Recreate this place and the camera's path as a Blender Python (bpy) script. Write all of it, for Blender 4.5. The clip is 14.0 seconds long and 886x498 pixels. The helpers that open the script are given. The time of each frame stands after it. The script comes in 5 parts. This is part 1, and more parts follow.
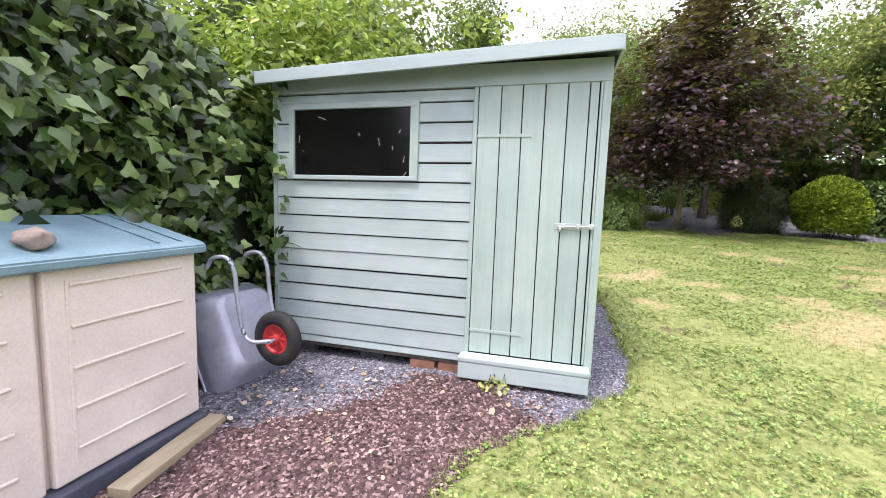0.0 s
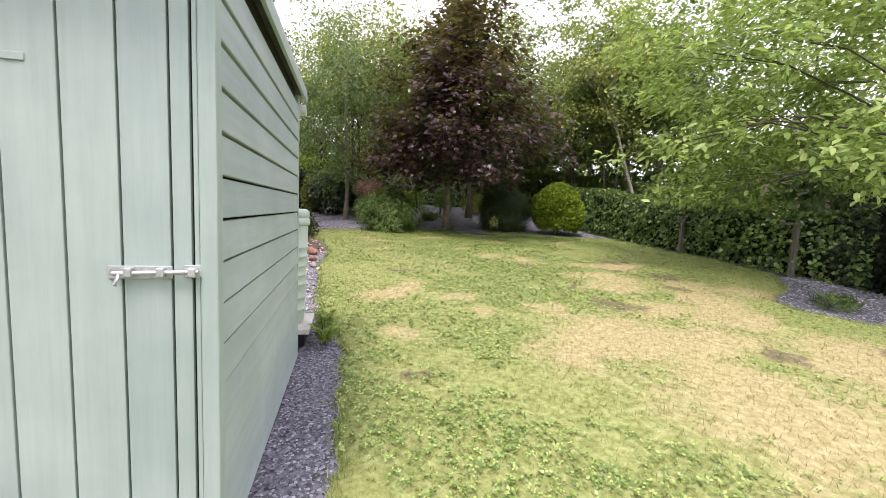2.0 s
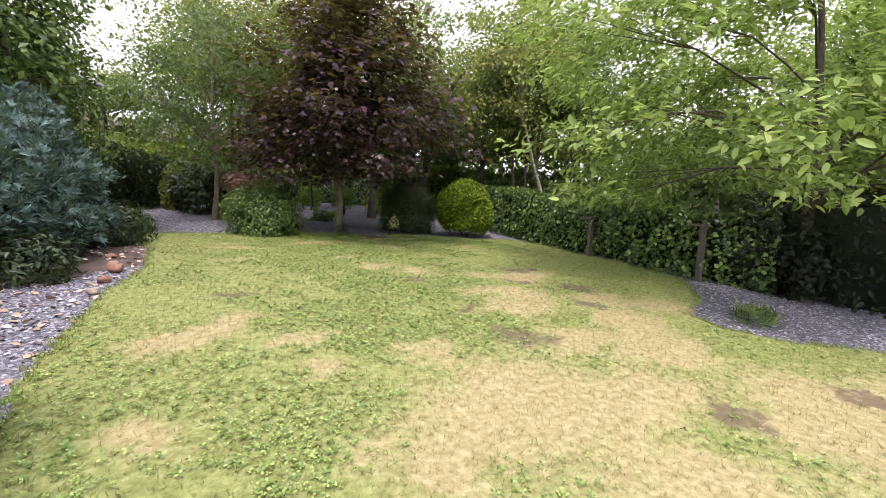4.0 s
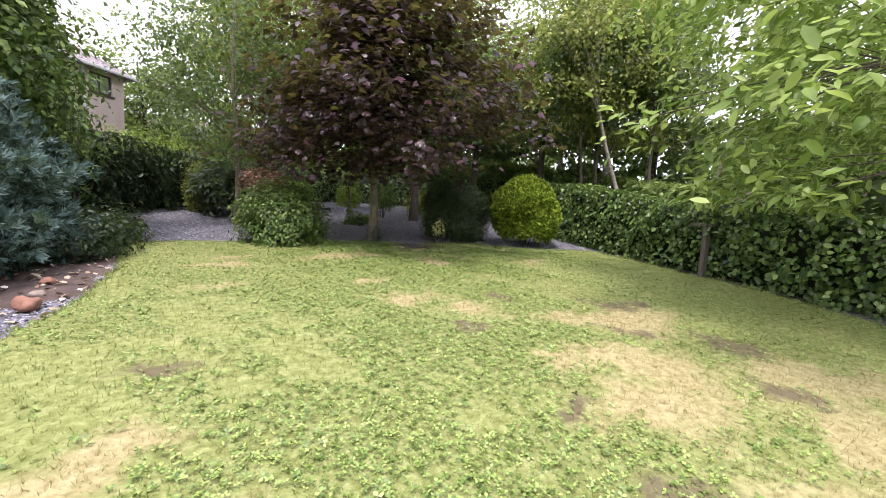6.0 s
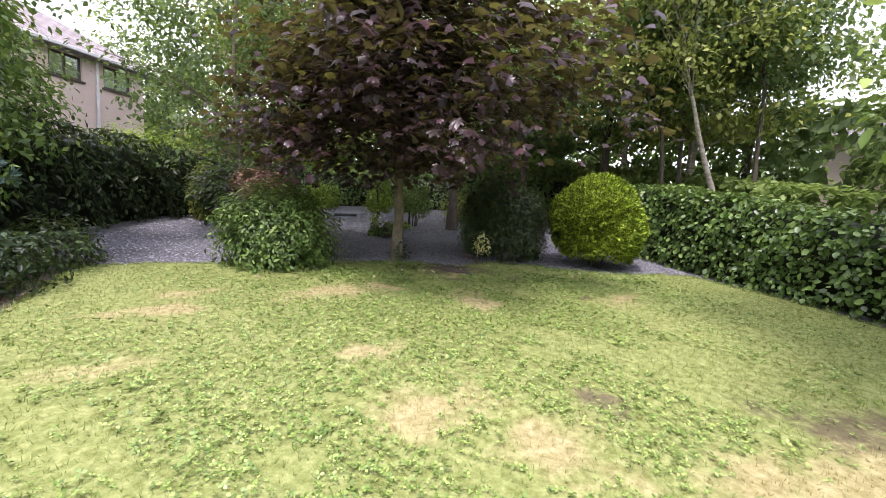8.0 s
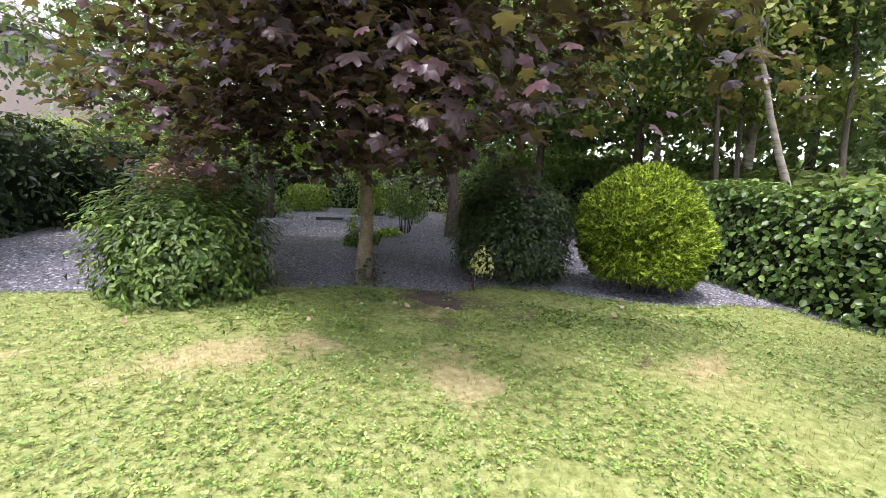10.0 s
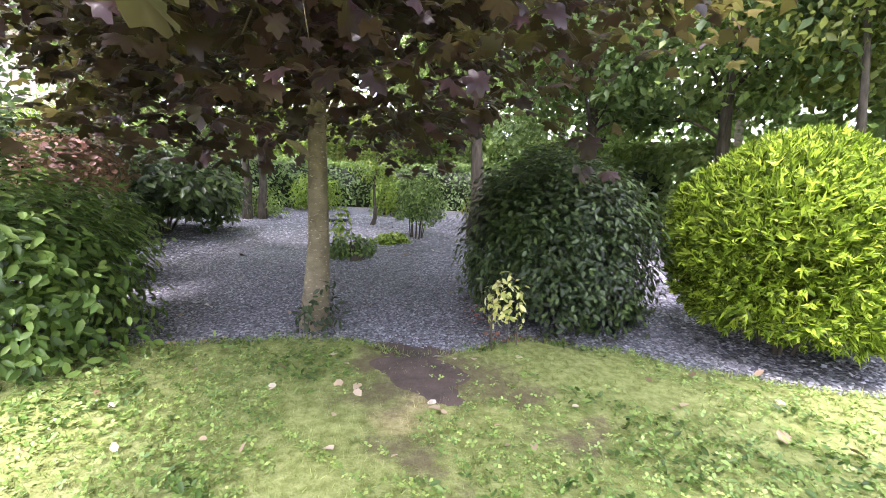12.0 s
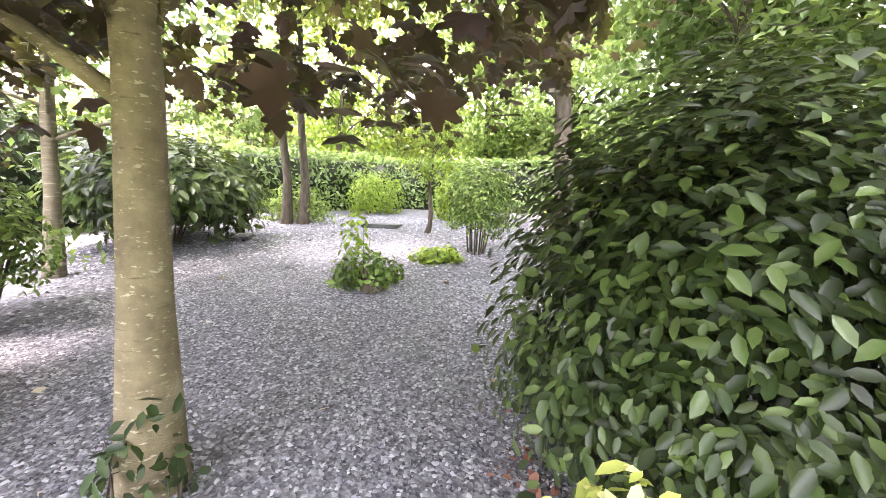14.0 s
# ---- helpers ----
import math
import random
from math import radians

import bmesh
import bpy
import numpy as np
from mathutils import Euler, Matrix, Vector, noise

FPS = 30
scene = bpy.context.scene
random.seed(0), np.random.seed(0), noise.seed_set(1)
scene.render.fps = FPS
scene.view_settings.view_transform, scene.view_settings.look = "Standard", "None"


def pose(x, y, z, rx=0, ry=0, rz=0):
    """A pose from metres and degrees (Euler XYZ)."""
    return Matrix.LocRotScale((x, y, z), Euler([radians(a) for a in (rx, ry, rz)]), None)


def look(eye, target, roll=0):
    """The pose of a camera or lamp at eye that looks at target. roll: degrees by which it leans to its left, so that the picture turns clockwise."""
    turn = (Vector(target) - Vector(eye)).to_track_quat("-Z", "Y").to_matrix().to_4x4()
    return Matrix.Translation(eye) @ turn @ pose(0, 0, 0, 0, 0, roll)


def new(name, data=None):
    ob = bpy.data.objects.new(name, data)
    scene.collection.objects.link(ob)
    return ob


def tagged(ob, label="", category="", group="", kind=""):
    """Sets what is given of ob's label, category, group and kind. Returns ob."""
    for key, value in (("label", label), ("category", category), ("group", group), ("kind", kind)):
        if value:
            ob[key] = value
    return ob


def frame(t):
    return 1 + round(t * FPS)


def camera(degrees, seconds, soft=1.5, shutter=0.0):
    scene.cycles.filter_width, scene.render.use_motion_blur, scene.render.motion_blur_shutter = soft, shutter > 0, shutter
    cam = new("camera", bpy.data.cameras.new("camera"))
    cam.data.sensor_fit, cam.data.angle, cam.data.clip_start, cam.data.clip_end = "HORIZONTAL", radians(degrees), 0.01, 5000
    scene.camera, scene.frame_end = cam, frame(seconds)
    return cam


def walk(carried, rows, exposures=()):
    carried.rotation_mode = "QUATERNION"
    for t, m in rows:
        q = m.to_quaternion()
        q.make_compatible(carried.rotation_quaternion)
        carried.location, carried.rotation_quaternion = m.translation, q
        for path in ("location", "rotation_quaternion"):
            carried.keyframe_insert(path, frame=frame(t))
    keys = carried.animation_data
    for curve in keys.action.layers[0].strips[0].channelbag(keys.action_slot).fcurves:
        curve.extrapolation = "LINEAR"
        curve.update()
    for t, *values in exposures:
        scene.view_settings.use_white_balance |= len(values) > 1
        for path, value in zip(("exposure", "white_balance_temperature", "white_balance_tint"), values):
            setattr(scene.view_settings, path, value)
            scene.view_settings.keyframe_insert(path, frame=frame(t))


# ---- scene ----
cam = camera(94.9, 14.0, soft=0.85)
METRES, EYE, TILT, LEAN, TURN = 16.0, 1.5, 0.0, 0.0, 15.0
ROWS = [
    (0.0, 0.0, 0.0, 0.0, 0.21, -6.15, -1.94),
    (0.5, 0.0146, 0.0286, 0.0029, -4.07, -6.06, -2.0),
    (1.0, 0.0268, 0.0547, 0.0054, -10.87, -5.88, -2.11),
    (1.5, 0.0478, 0.0716, 0.005, -19.28, -5.68, -2.25),
    (2.0, 0.0732, 0.0838, 0.0076, -27.8, -5.43, -2.32),
    (2.5, 0.0978, 0.0983, 0.0102, -34.9, -5.22, -2.39),
    (3.0, 0.122, 0.1139, 0.0104, -39.56, -5.09, -2.43),
    (5.5, 0.2356, 0.2465, 0.0144, -34.96, -5.44, -2.5),
    (6.0, 0.2532, 0.2841, 0.0167, -32.61, -5.52, -2.51),
    (6.5, 0.2709, 0.319, 0.0181, -30.64, -5.54, -2.46),
    (7.0, 0.2918, 0.3558, 0.0197, -29.08, -5.56, -2.41),
    (7.5, 0.3113, 0.3909, 0.0229, -27.8, -5.6, -2.43),
    (8.0, 0.3339, 0.4198, 0.0277, -26.83, -5.58, -2.43),
    (10.5, 0.4416, 0.5666, 0.0328, -24.13, -5.56, -2.37),
    (11.0, 0.4605, 0.5978, 0.0339, -23.15, -5.61, -2.38),
    (11.5, 0.4844, 0.6294, 0.0331, -21.7, -5.65, -2.39),
    (12.0, 0.5049, 0.663, 0.0336, -19.54, -5.86, -2.41),
    (12.5, 0.5259, 0.6955, 0.0343, -16.72, -5.9, -2.37),
    (13.0, 0.5439, 0.7302, 0.0346, -13.54, -5.98, -2.36),
    (13.5, 0.5601, 0.7641, 0.0354, -10.11, -6.06, -2.37),
    (14.0, 0.5745, 0.7987, 0.0367, -6.8, -6.16, -2.3),
]
walk(cam, [(t, pose(0, 0, EYE, TILT, LEAN, TURN) @ pose(METRES * x, METRES * y, METRES * z, 90 + pitch, roll, yaw)) for t, x, y, z, yaw, pitch, roll in ROWS],
     exposures=[(0.0, 1.15, 6450, 24), (0.5, 0.95, 6450, 24), (1.5, 1.0, 6700, 25), (3.0, 0.85, 6700, 25), (6.0, 1.15, 6500, 25), (8.0, 1.3, 6450, 24), (11.0, 2.0, 6300, 22), (11.5, 2.35, 6250, 24), (12.0, 2.95, 6200, 26), (12.5, 3.35, 6250, 27), (14.0, 4.2, 6900, 25)])

# ---- light ----
SUN_EL, SUN_AZ = 66.0, 212.0          # degrees above the horizon; clockwise from +y
world = bpy.data.worlds.new("overcast_sky")
scene.world = world
world.use_nodes = True
wn = world.node_tree
sky = wn.nodes.new("ShaderNodeTexSky")
sky.sky_type = "NISHITA"
sky.sun_disc = False
sky.sun_elevation, sky.sun_rotation = radians(SUN_EL), radians(SUN_AZ)
cloud_noise = wn.nodes.new("ShaderNodeTexNoise")
cloud_noise.inputs["Scale"].default_value = 2.2
cloud_noise.inputs["Detail"].default_value = 5
cloud_ramp = wn.nodes.new("ShaderNodeValToRGB")
cloud_ramp.color_ramp.elements[0].position, cloud_ramp.color_ramp.elements[0].color = 0.3, (8.2, 8.8, 10.2, 1)
cloud_ramp.color_ramp.elements[1].position, cloud_ramp.color_ramp.elements[1].color = 0.7, (12.4, 12.7, 13.6, 1)
wn.links.new(cloud_noise.outputs["Fac"], cloud_ramp.inputs["Fac"])
veil = wn.nodes.new("ShaderNodeMix")
veil.data_type = "RGBA"
veil.inputs["Factor"].default_value = 0.86
wn.links.new(sky.outputs["Color"], veil.inputs["A"])
wn.links.new(cloud_ramp.outputs["Color"], veil.inputs["B"])
wn.links.new(veil.outputs["Result"], wn.nodes["Background"].inputs["Color"])
wn.nodes["Background"].inputs["Strength"].default_value = 0.115

sun_data = bpy.data.lights.new("sun", "SUN")
sun_data.energy, sun_data.angle, sun_data.color = 2.0, radians(14), (1.0, 0.96, 0.9)
sun = new("sun", sun_data)
sun_from = Vector((math.sin(radians(SUN_AZ)) * math.cos(radians(SUN_EL)), math.cos(radians(SUN_AZ)) * math.cos(radians(SUN_EL)), math.sin(radians(SUN_EL))))
sun.matrix_world = look(sun_from * 60, (0, 0, 0))

rng = np.random.default_rng(7)


# ---- ground shape ----
PROFILE_Y = (-60, -20, 0, 3, 4.3, 5.74, 8.8, 10.2, 12, 15.3, 16.2, 17, 19.4, 21.5, 23.5, 30, 60, 120)
PROFILE_Z = (-1.6, -0.9, -0.07, 0.11, 0.16, 0.235, 0.48, 0.58, 0.69, 0.81, 0.9, 0.98, 1.18, 1.4, 1.58, 2.0, 2.6, 3.0)


def ground_z(x, y):
    """Height of the sloping garden."""
    base = np.interp(y, PROFILE_Y, PROFILE_Z)
    for shift in (-0.9, 0.9):
        base = base + np.interp(np.asarray(y) + shift, PROFILE_Y, PROFILE_Z)
    return base / 3 + 0.012 * np.sin(np.asarray(x) * 1.7 + 0.6 * np.asarray(y)) + 0.008 * np.sin(np.asarray(y) * 2.3 - np.asarray(x))


def gz(x, y):
    return float(ground_z(x, y))


LAWN = [(-0.9, 0.2), (-0.7, 1.4), (-0.49, 1.96), (-0.34, 2.29), (0.16, 2.69), (0.6, 3.25), (0.74, 3.77), (0.72, 4.5), (0.7, 5.24), (0.74, 5.6),
        (0.6, 6.2), (0.4, 7.0), (0.3, 8.05), (0.25, 9.5), (0.34, 10.8), (0.09, 12.2), (-0.3, 13.4), (-0.6, 14.4), (-0.7, 15.1), (0.2, 15.45), (1.24, 15.5),
        (2.3, 15.4), (3.4, 15.63), (3.98, 15.8), (4.6, 15.78), (5.11, 15.5), (5.6, 15.6), (6.0, 15.85), (6.8, 15.62), (7.56, 15.15), (8.5, 14.85), (9.4, 14.95),
        (10.0, 14.75), (10.1, 13.5), (10.1, 11.5), (10.2, 10.0), (10.1, 8.8), (8.88, 7.57), (7.8, 6.95), (7.56, 6.41), (8.0, 5.85), (8.68, 5.45), (9.2, 4.64),
        (10.0, 3.4), (11.0, 1.0), (11.5, -3.0), (10.0, -8.0), (-0.5, -8.0), (-1.0, -3.0)]
BARK = [(-2.3, -3.0), (-2.3, 1.75), (-1.9, 2.05), (-1.5, 2.35), (-1.15, 2.75), (-0.9, 3.05), (-0.3, 3.0), (0.0, 2.7), (0.1, 2.4), (-0.2, 1.8), (-0.4, 0.9), (-0.8, -3.0)]


def inside_by(poly, x, y):
    """Signed distance to a closed outline, positive inside."""
    p = np.array(poly, float)
    q = np.roll(p, -1, axis=0)
    best = np.full(x.shape, 1e9)
    odd = np.zeros(x.shape, bool)
    for (ax, ay), (bx, by) in zip(p, q):
        ex, ey = bx - ax, by - ay
        t = np.clip(((x - ax) * ex + (y - ay) * ey) / (ex * ex + ey * ey), 0, 1)
        best = np.minimum(best, np.hypot(x - ax - t * ex, y - ay - t * ey))
        with np.errstate(divide="ignore", invalid="ignore"):
            odd ^= ((ay > y) != (by > y)) & (x < (bx - ax) * (y - ay) / (by - ay) + ax)
    return np.where(odd, best, -best)


def wobble(x, y, s=1.0):
    return (np.sin(x * 9.1 * s + y * 3.3 * s) + np.sin(y * 11.7 * s - x * 4.1 * s) + np.sin((x + y) * 23.0 * s)) / 3


# dry, straw-coloured places in the lawn: x, y, reach
STRAW = [(6.18, 9.19, 0.4), (5.64, 8.2, 0.42), (4.96, 8.48, 0.28), (5.1, 7.64, 0.36), (6.4, 6.87, 0.45), (5.18, 6.56, 0.4), (7.1, 7.78, 0.4), (7.6, 7.3, 0.45), (5.96, 6.1, 0.42),
         (3.56, 6.76, 0.3), (1.45, 7.39, 0.35), (1.76, 7.83, 0.25), (2.38, 7.25, 0.2), (1.34, 12.6, 0.32), (1.4, 13.4, 0.3), (5.66, 9.4, 0.35), (6.5, 9.35, 0.45), (4.68, 9.78, 0.25),
         (3.89, 10.43, 0.26), (3.6, 11.28, 0.22), (1.46, 11.23, 0.3), (3.9, 13.68, 0.26), (3.0, 13.45, 0.42), (4.92, 12.95, 0.24), (5.14, 13.41, 0.18), (7.18, 12.9, 0.26)]
STRAW_NEAR = [(3.81, 5.51, 0.75), (4.6, 5.3, 0.55), (4.23, 4.51, 0.5), (6.07, 4.58, 0.6), (4.03, 3.58, 0.7), (2.42, 6.44, 0.22), (1.51, 5.82, 0.2), (6.98, 4.5, 0.5), (2.94, 5.2, 0.35), (5.13, 14.6, 0.22), (5.4, 3.4, 0.6), (3.4, 2.6, 0.5)]
# worn places where the soil shows
WORN = [(5.25, 15.1, 0.5), (6.86, 8.44, 0.36), (4.53, 6.72, 0.34), (6.34, 7.51, 0.25), (1.6, 8.9, 0.2), (4.45, 7.72, 0.15), (6.5, 9.96, 0.3), (6.95, 9.9, 0.28), (4.24, 9.24, 0.2), (5.04, 10.42, 0.17), (5.02, 14.18, 0.24),
        (6.09, 14.42, 0.2), (6.76, 13.27, 0.13), (5.37, 4.88, 0.2), (6.65, 4.69, 0.2), (1.47, 4.97, 0.14), (4.71, 15.44, 0.2), (5.64, 14.85, 0.25), (6.0, 9.0, 0.22)]
LUSH = [(1.88, 5.49, 0.35), (4.52, 8.9, 0.5), (0.9, 4.7, 0.5), (0.1, 14.3, 0.9), (3.44, 7.2, 0.6), (1.9, 7.55, 0.2), (0.95, 10.9, 0.7), (5.9, 7.0, 0.18), (3.2, 9.3, 0.4), (6.0, 9.75, 0.2), (4.24, 14.31, 0.5), (5.59, 13.38, 0.4), (2.4, 14.4, 0.7)]


def patches(spots, x, y):
    """How far each place lies within a set of ragged spots, 0 to about 1."""
    wx = x + 0.13 * np.sin(y * 5.1 + x * 1.7) + 0.07 * np.sin(y * 12.3 - x * 7.7) + 0.04 * np.sin(x * 23 + y * 19)
    wy = y + 0.11 * np.sin(x * 4.3 - y * 2.1) + 0.07 * np.sin(x * 13.9 + y * 6.1) + 0.04 * np.sin(y * 27 - x * 15)
    out = np.zeros(np.shape(x))
    for px, py, r in spots:
        out = np.maximum(out, np.exp(-(((wx - px) / (1.25 * r)) ** 2 + ((wy - py) / r) ** 2)))
    return out


def lawn_wear(x, y):
    """Dryness and bareness of the lawn at each place."""
    broad = 0.12 * np.exp(-((x - 6.0) ** 2 / 9 + (y - 5.5) ** 2 / 12)) + 0.1 * np.sin(x * 1.9 + y * 1.1) * np.sin(y * 1.6 - x * 0.7)
    dry = np.clip(0.24 + broad + 0.8 * np.maximum(patches(STRAW, x, y), patches(STRAW_NEAR, x, y)) - 0.5 * patches(LUSH, x, y), 0, 1)
    return dry, 0.9 * patches(WORN, x, y)


def wear_on(me, x, y, each=1):
    """Stores the lawn's wear on a mesh's points, for its material."""
    for key, values in zip(("dry", "bare"), lawn_wear(x, y)):
        me.attributes.new(key, "FLOAT", "POINT").data.foreach_set("value", np.repeat(values, each).astype(np.float32))
    return me


# ---- mesh helpers ----
def mesh_from(name, verts, faces, mats=(), smooth=False):
    """verts n x 3, faces m x k (all of one size)."""
    verts, faces = np.asarray(verts, np.float32), np.asarray(faces, np.int32)
    me = bpy.data.meshes.new(name)
    m, k = faces.shape
    me.vertices.add(len(verts))
    me.vertices.foreach_set("co", verts.ravel())
    me.loops.add(m * k)
    me.loops.foreach_set("vertex_index", faces.ravel())
    me.polygons.add(m)
    me.polygons.foreach_set("loop_start", np.arange(0, m * k, k, dtype=np.int32))
    if smooth:
        me.polygons.foreach_set("use_smooth", np.ones(m, bool))
    for mat in mats:
        if mat is not None:
            me.materials.append(mat)
    me.update(calc_edges=True)
    me.validate()
    return me


def world_of(ob):
    if ob.parent is None:
        return ob.matrix_basis.copy()
    return world_of(ob.parent) @ ob.matrix_parent_inverse @ ob.matrix_basis


def part(name, shape, material, parent, label="", at=None):
    """Links a bmesh or a mesh, given in world metres (or at a pose), as one part under a thing."""
    if isinstance(shape, bmesh.types.BMesh):
        me = bpy.data.meshes.new(name)
        shape.to_mesh(me)
        shape.free()
    else:
        me = shape
    if material is not None and not len(me.materials):
        me.materials.append(material)
    ob = new(name, me)
    if parent is not None:
        ob.parent = parent
        ob.matrix_parent_inverse = world_of(parent).inverted()
    if at is not None:
        ob.matrix_basis = at
    if label:
        tagged(ob, label)
    return ob


def thing(name, x, y, z, label, category, group="", kind=""):
    ob = new(name)
    ob.empty_display_size = 0.2
    ob.matrix_basis = pose(x, y, z)
    return tagged(ob, label, category, group, kind)


def setting(name, shape, material, label, category):
    return tagged(part(name, shape, material, None), label, category, kind="structure")


def add_box(bm, x0, y0, z0, x1, y1, z1, m=None, bevel=0.0):
    got = bmesh.ops.create_cube(bm, size=1)["verts"]
    for v in got:
        v.co = Vector(((x0 + x1) / 2 + v.co.x * (x1 - x0), (y0 + y1) / 2 + v.co.y * (y1 - y0), (z0 + z1) / 2 + v.co.z * (z1 - z0)))
    if bevel:
        edges = list({e for v in got for e in v.link_edges})
        res = bmesh.ops.bevel(bm, geom=edges, offset=bevel, segments=2, profile=0.5, affect="EDGES")
        got = list({v for f in res["faces"] for v in f.verts} | {v for v in got if v.is_valid})
    if m is not None:
        bmesh.ops.transform(bm, matrix=m, verts=[v for v in got if v.is_valid])
    return bm


def box(x0, y0, z0, x1, y1, z1, bevel=0.004, m=None):
    return add_box(bmesh.new(), x0, y0, z0, x1, y1, z1, m, bevel)


def tube_data(points, radii, sides=8, closed=True):
    """Verts and quads of a swept tube."""
    pts = [Vector(p) for p in points]
    verts, faces = [], []
    for i, p in enumerate(pts):
        d = (pts[min(i + 1, len(pts) - 1)] - pts[max(i - 1, 0)]).normalized()
        a = d.orthogonal().normalized() if abs(d.z) < 0.9 else Vector((1, 0, 0)).cross(d).normalized()
        b = d.cross(a)
        for s in range(sides):
            w = 2 * math.pi * s / sides
            verts.append(p + (math.cos(w) * a + math.sin(w) * b) * float(radii[i]))
    for i in range(len(pts) - 1):
        for s in range(sides):
            t = (s + 1) % sides
            faces.append((i * sides + s, i * sides + t, (i + 1) * sides + t, (i + 1) * sides + s))
    return [tuple(v) for v in verts], faces


def tubes(name, runs, sides=8):
    """One smooth mesh of several tapered tubes; runs of (points, radii)."""
    av, af = [], []
    for pts, rad in runs:
        v, f = tube_data(pts, rad, sides)
        af += [tuple(i + len(av) for i in q) for q in f]
        av += v
    return mesh_from(name, av, af, smooth=True)


def lathe(profile, sides=40):
    """A turned body from (radius, height) pairs, closed at both ends."""
    bm = bmesh.new()
    rings = []
    for r, z in profile:
        rings.append([bm.verts.new((r * math.cos(2 * math.pi * s / sides), r * math.sin(2 * math.pi * s / sides), z)) for s in range(sides)])
    for a, b in zip(rings, rings[1:]):
        for s in range(sides):
            f = bm.faces.new((a[s], a[(s + 1) % sides], b[(s + 1) % sides], b[s]))
            f.smooth = True
    bm.faces.new(rings[0][::-1])
    bm.faces.new(rings[-1])
    return bm


def curve_points(ctrl, n=8):
    """Points along a smooth curve through the given ones."""
    c = [Vector(p) for p in ctrl]
    c = [2 * c[0] - c[1]] + c + [2 * c[-1] - c[-2]]
    out = []
    for i in range(1, len(c) - 2):
        p0, p1, p2, p3 = c[i - 1:i + 3]
        for j in range(n):
            t = j / n
            out.append(0.5 * ((2 * p1) + (p2 - p0) * t + (2 * p0 - 5 * p1 + 4 * p2 - p3) * t * t + (3 * p1 - p0 - 3 * p2 + p3) * t ** 3))
    return out + [c[-2]]


# ---- material helpers ----
def material(name):
    m = bpy.data.materials.new(name)
    m.use_nodes = True
    return m, m.node_tree, m.node_tree.nodes["Principled BSDF"]


def noise_node(nt, scale, detail=4, rough=0.55, stretch=None):
    n = nt.nodes.new("ShaderNodeTexNoise")
    n.inputs["Scale"].default_value, n.inputs["Detail"].default_value, n.inputs["Roughness"].default_value = scale, detail, rough
    g = nt.nodes.new("ShaderNodeNewGeometry")
    if stretch:
        mp = nt.nodes.new("ShaderNodeMapping")
        mp.inputs["Scale"].default_value = stretch
        nt.links.new(g.outputs["Position"], mp.inputs["Vector"])
        nt.links.new(mp.outputs["Vector"], n.inputs["Vector"])
    else:
        nt.links.new(g.outputs["Position"], n.inputs["Vector"])
    return n.outputs["Fac"]


def ramp(nt, fac, stops):
    r = nt.nodes.new("ShaderNodeValToRGB")
    els = r.color_ramp.elements
    while len(els) < len(stops):
        els.new(0.5)
    for e, (p, c) in zip(els, stops):
        e.position, e.color = p, (*c, 1)
    nt.links.new(fac, r.inputs["Fac"])
    return r.outputs["Color"]


def mixed(nt, fac, a, b, mode="MIX"):
    mx = nt.nodes.new("ShaderNodeMix")
    mx.data_type, mx.blend_type = "RGBA", mode
    for key, v in (("Factor", fac), ("A", a), ("B", b)):
        if isinstance(v, (int, float)):
            mx.inputs[key].default_value = v
        elif isinstance(v, tuple):
            mx.inputs[key].default_value = (*v, 1)
        else:
            nt.links.new(v, mx.inputs[key])
    return mx.outputs["Result"]


def bumped(nt, bsdf, height, strength=0.3, distance=0.01):
    b = nt.nodes.new("ShaderNodeBump")
    b.inputs["Strength"].default_value, b.inputs["Distance"].default_value = strength, distance
    nt.links.new(height, b.inputs["Height"])
    nt.links.new(b.outputs["Normal"], bsdf.inputs["Normal"])


def surface(name, stops, scale=6.0, rough=0.7, fine=60.0, bump=0.25, stretch=None, metal=0.0, tint_by_piece=0.0):
    """A mottled surface: large stains, fine grain and relief."""
    m, nt, b = material(name)
    big = noise_node(nt, scale, 5, 0.6, stretch)
    col = ramp(nt, big, stops)
    small = noise_node(nt, fine, 3, 0.6, stretch)
    col = mixed(nt, 0.35, col, ramp(nt, small, [(0.25, (0.55, 0.55, 0.55)), (0.75, (1, 1, 1))]), "MULTIPLY")
    if tint_by_piece:
        info = nt.nodes.new("ShaderNodeObjectInfo")
        lo = 1 - tint_by_piece
        col = mixed(nt, 1.0, col, ramp(nt, info.outputs["Random"], [(0, (lo, lo, lo)), (1, (1, 1, 1))]), "MULTIPLY")
    nt.links.new(col, b.inputs["Base Color"])
    b.inputs["Roughness"].default_value, b.inputs["Metallic"].default_value = rough, metal
    bumped(nt, b, small, bump)
    return m


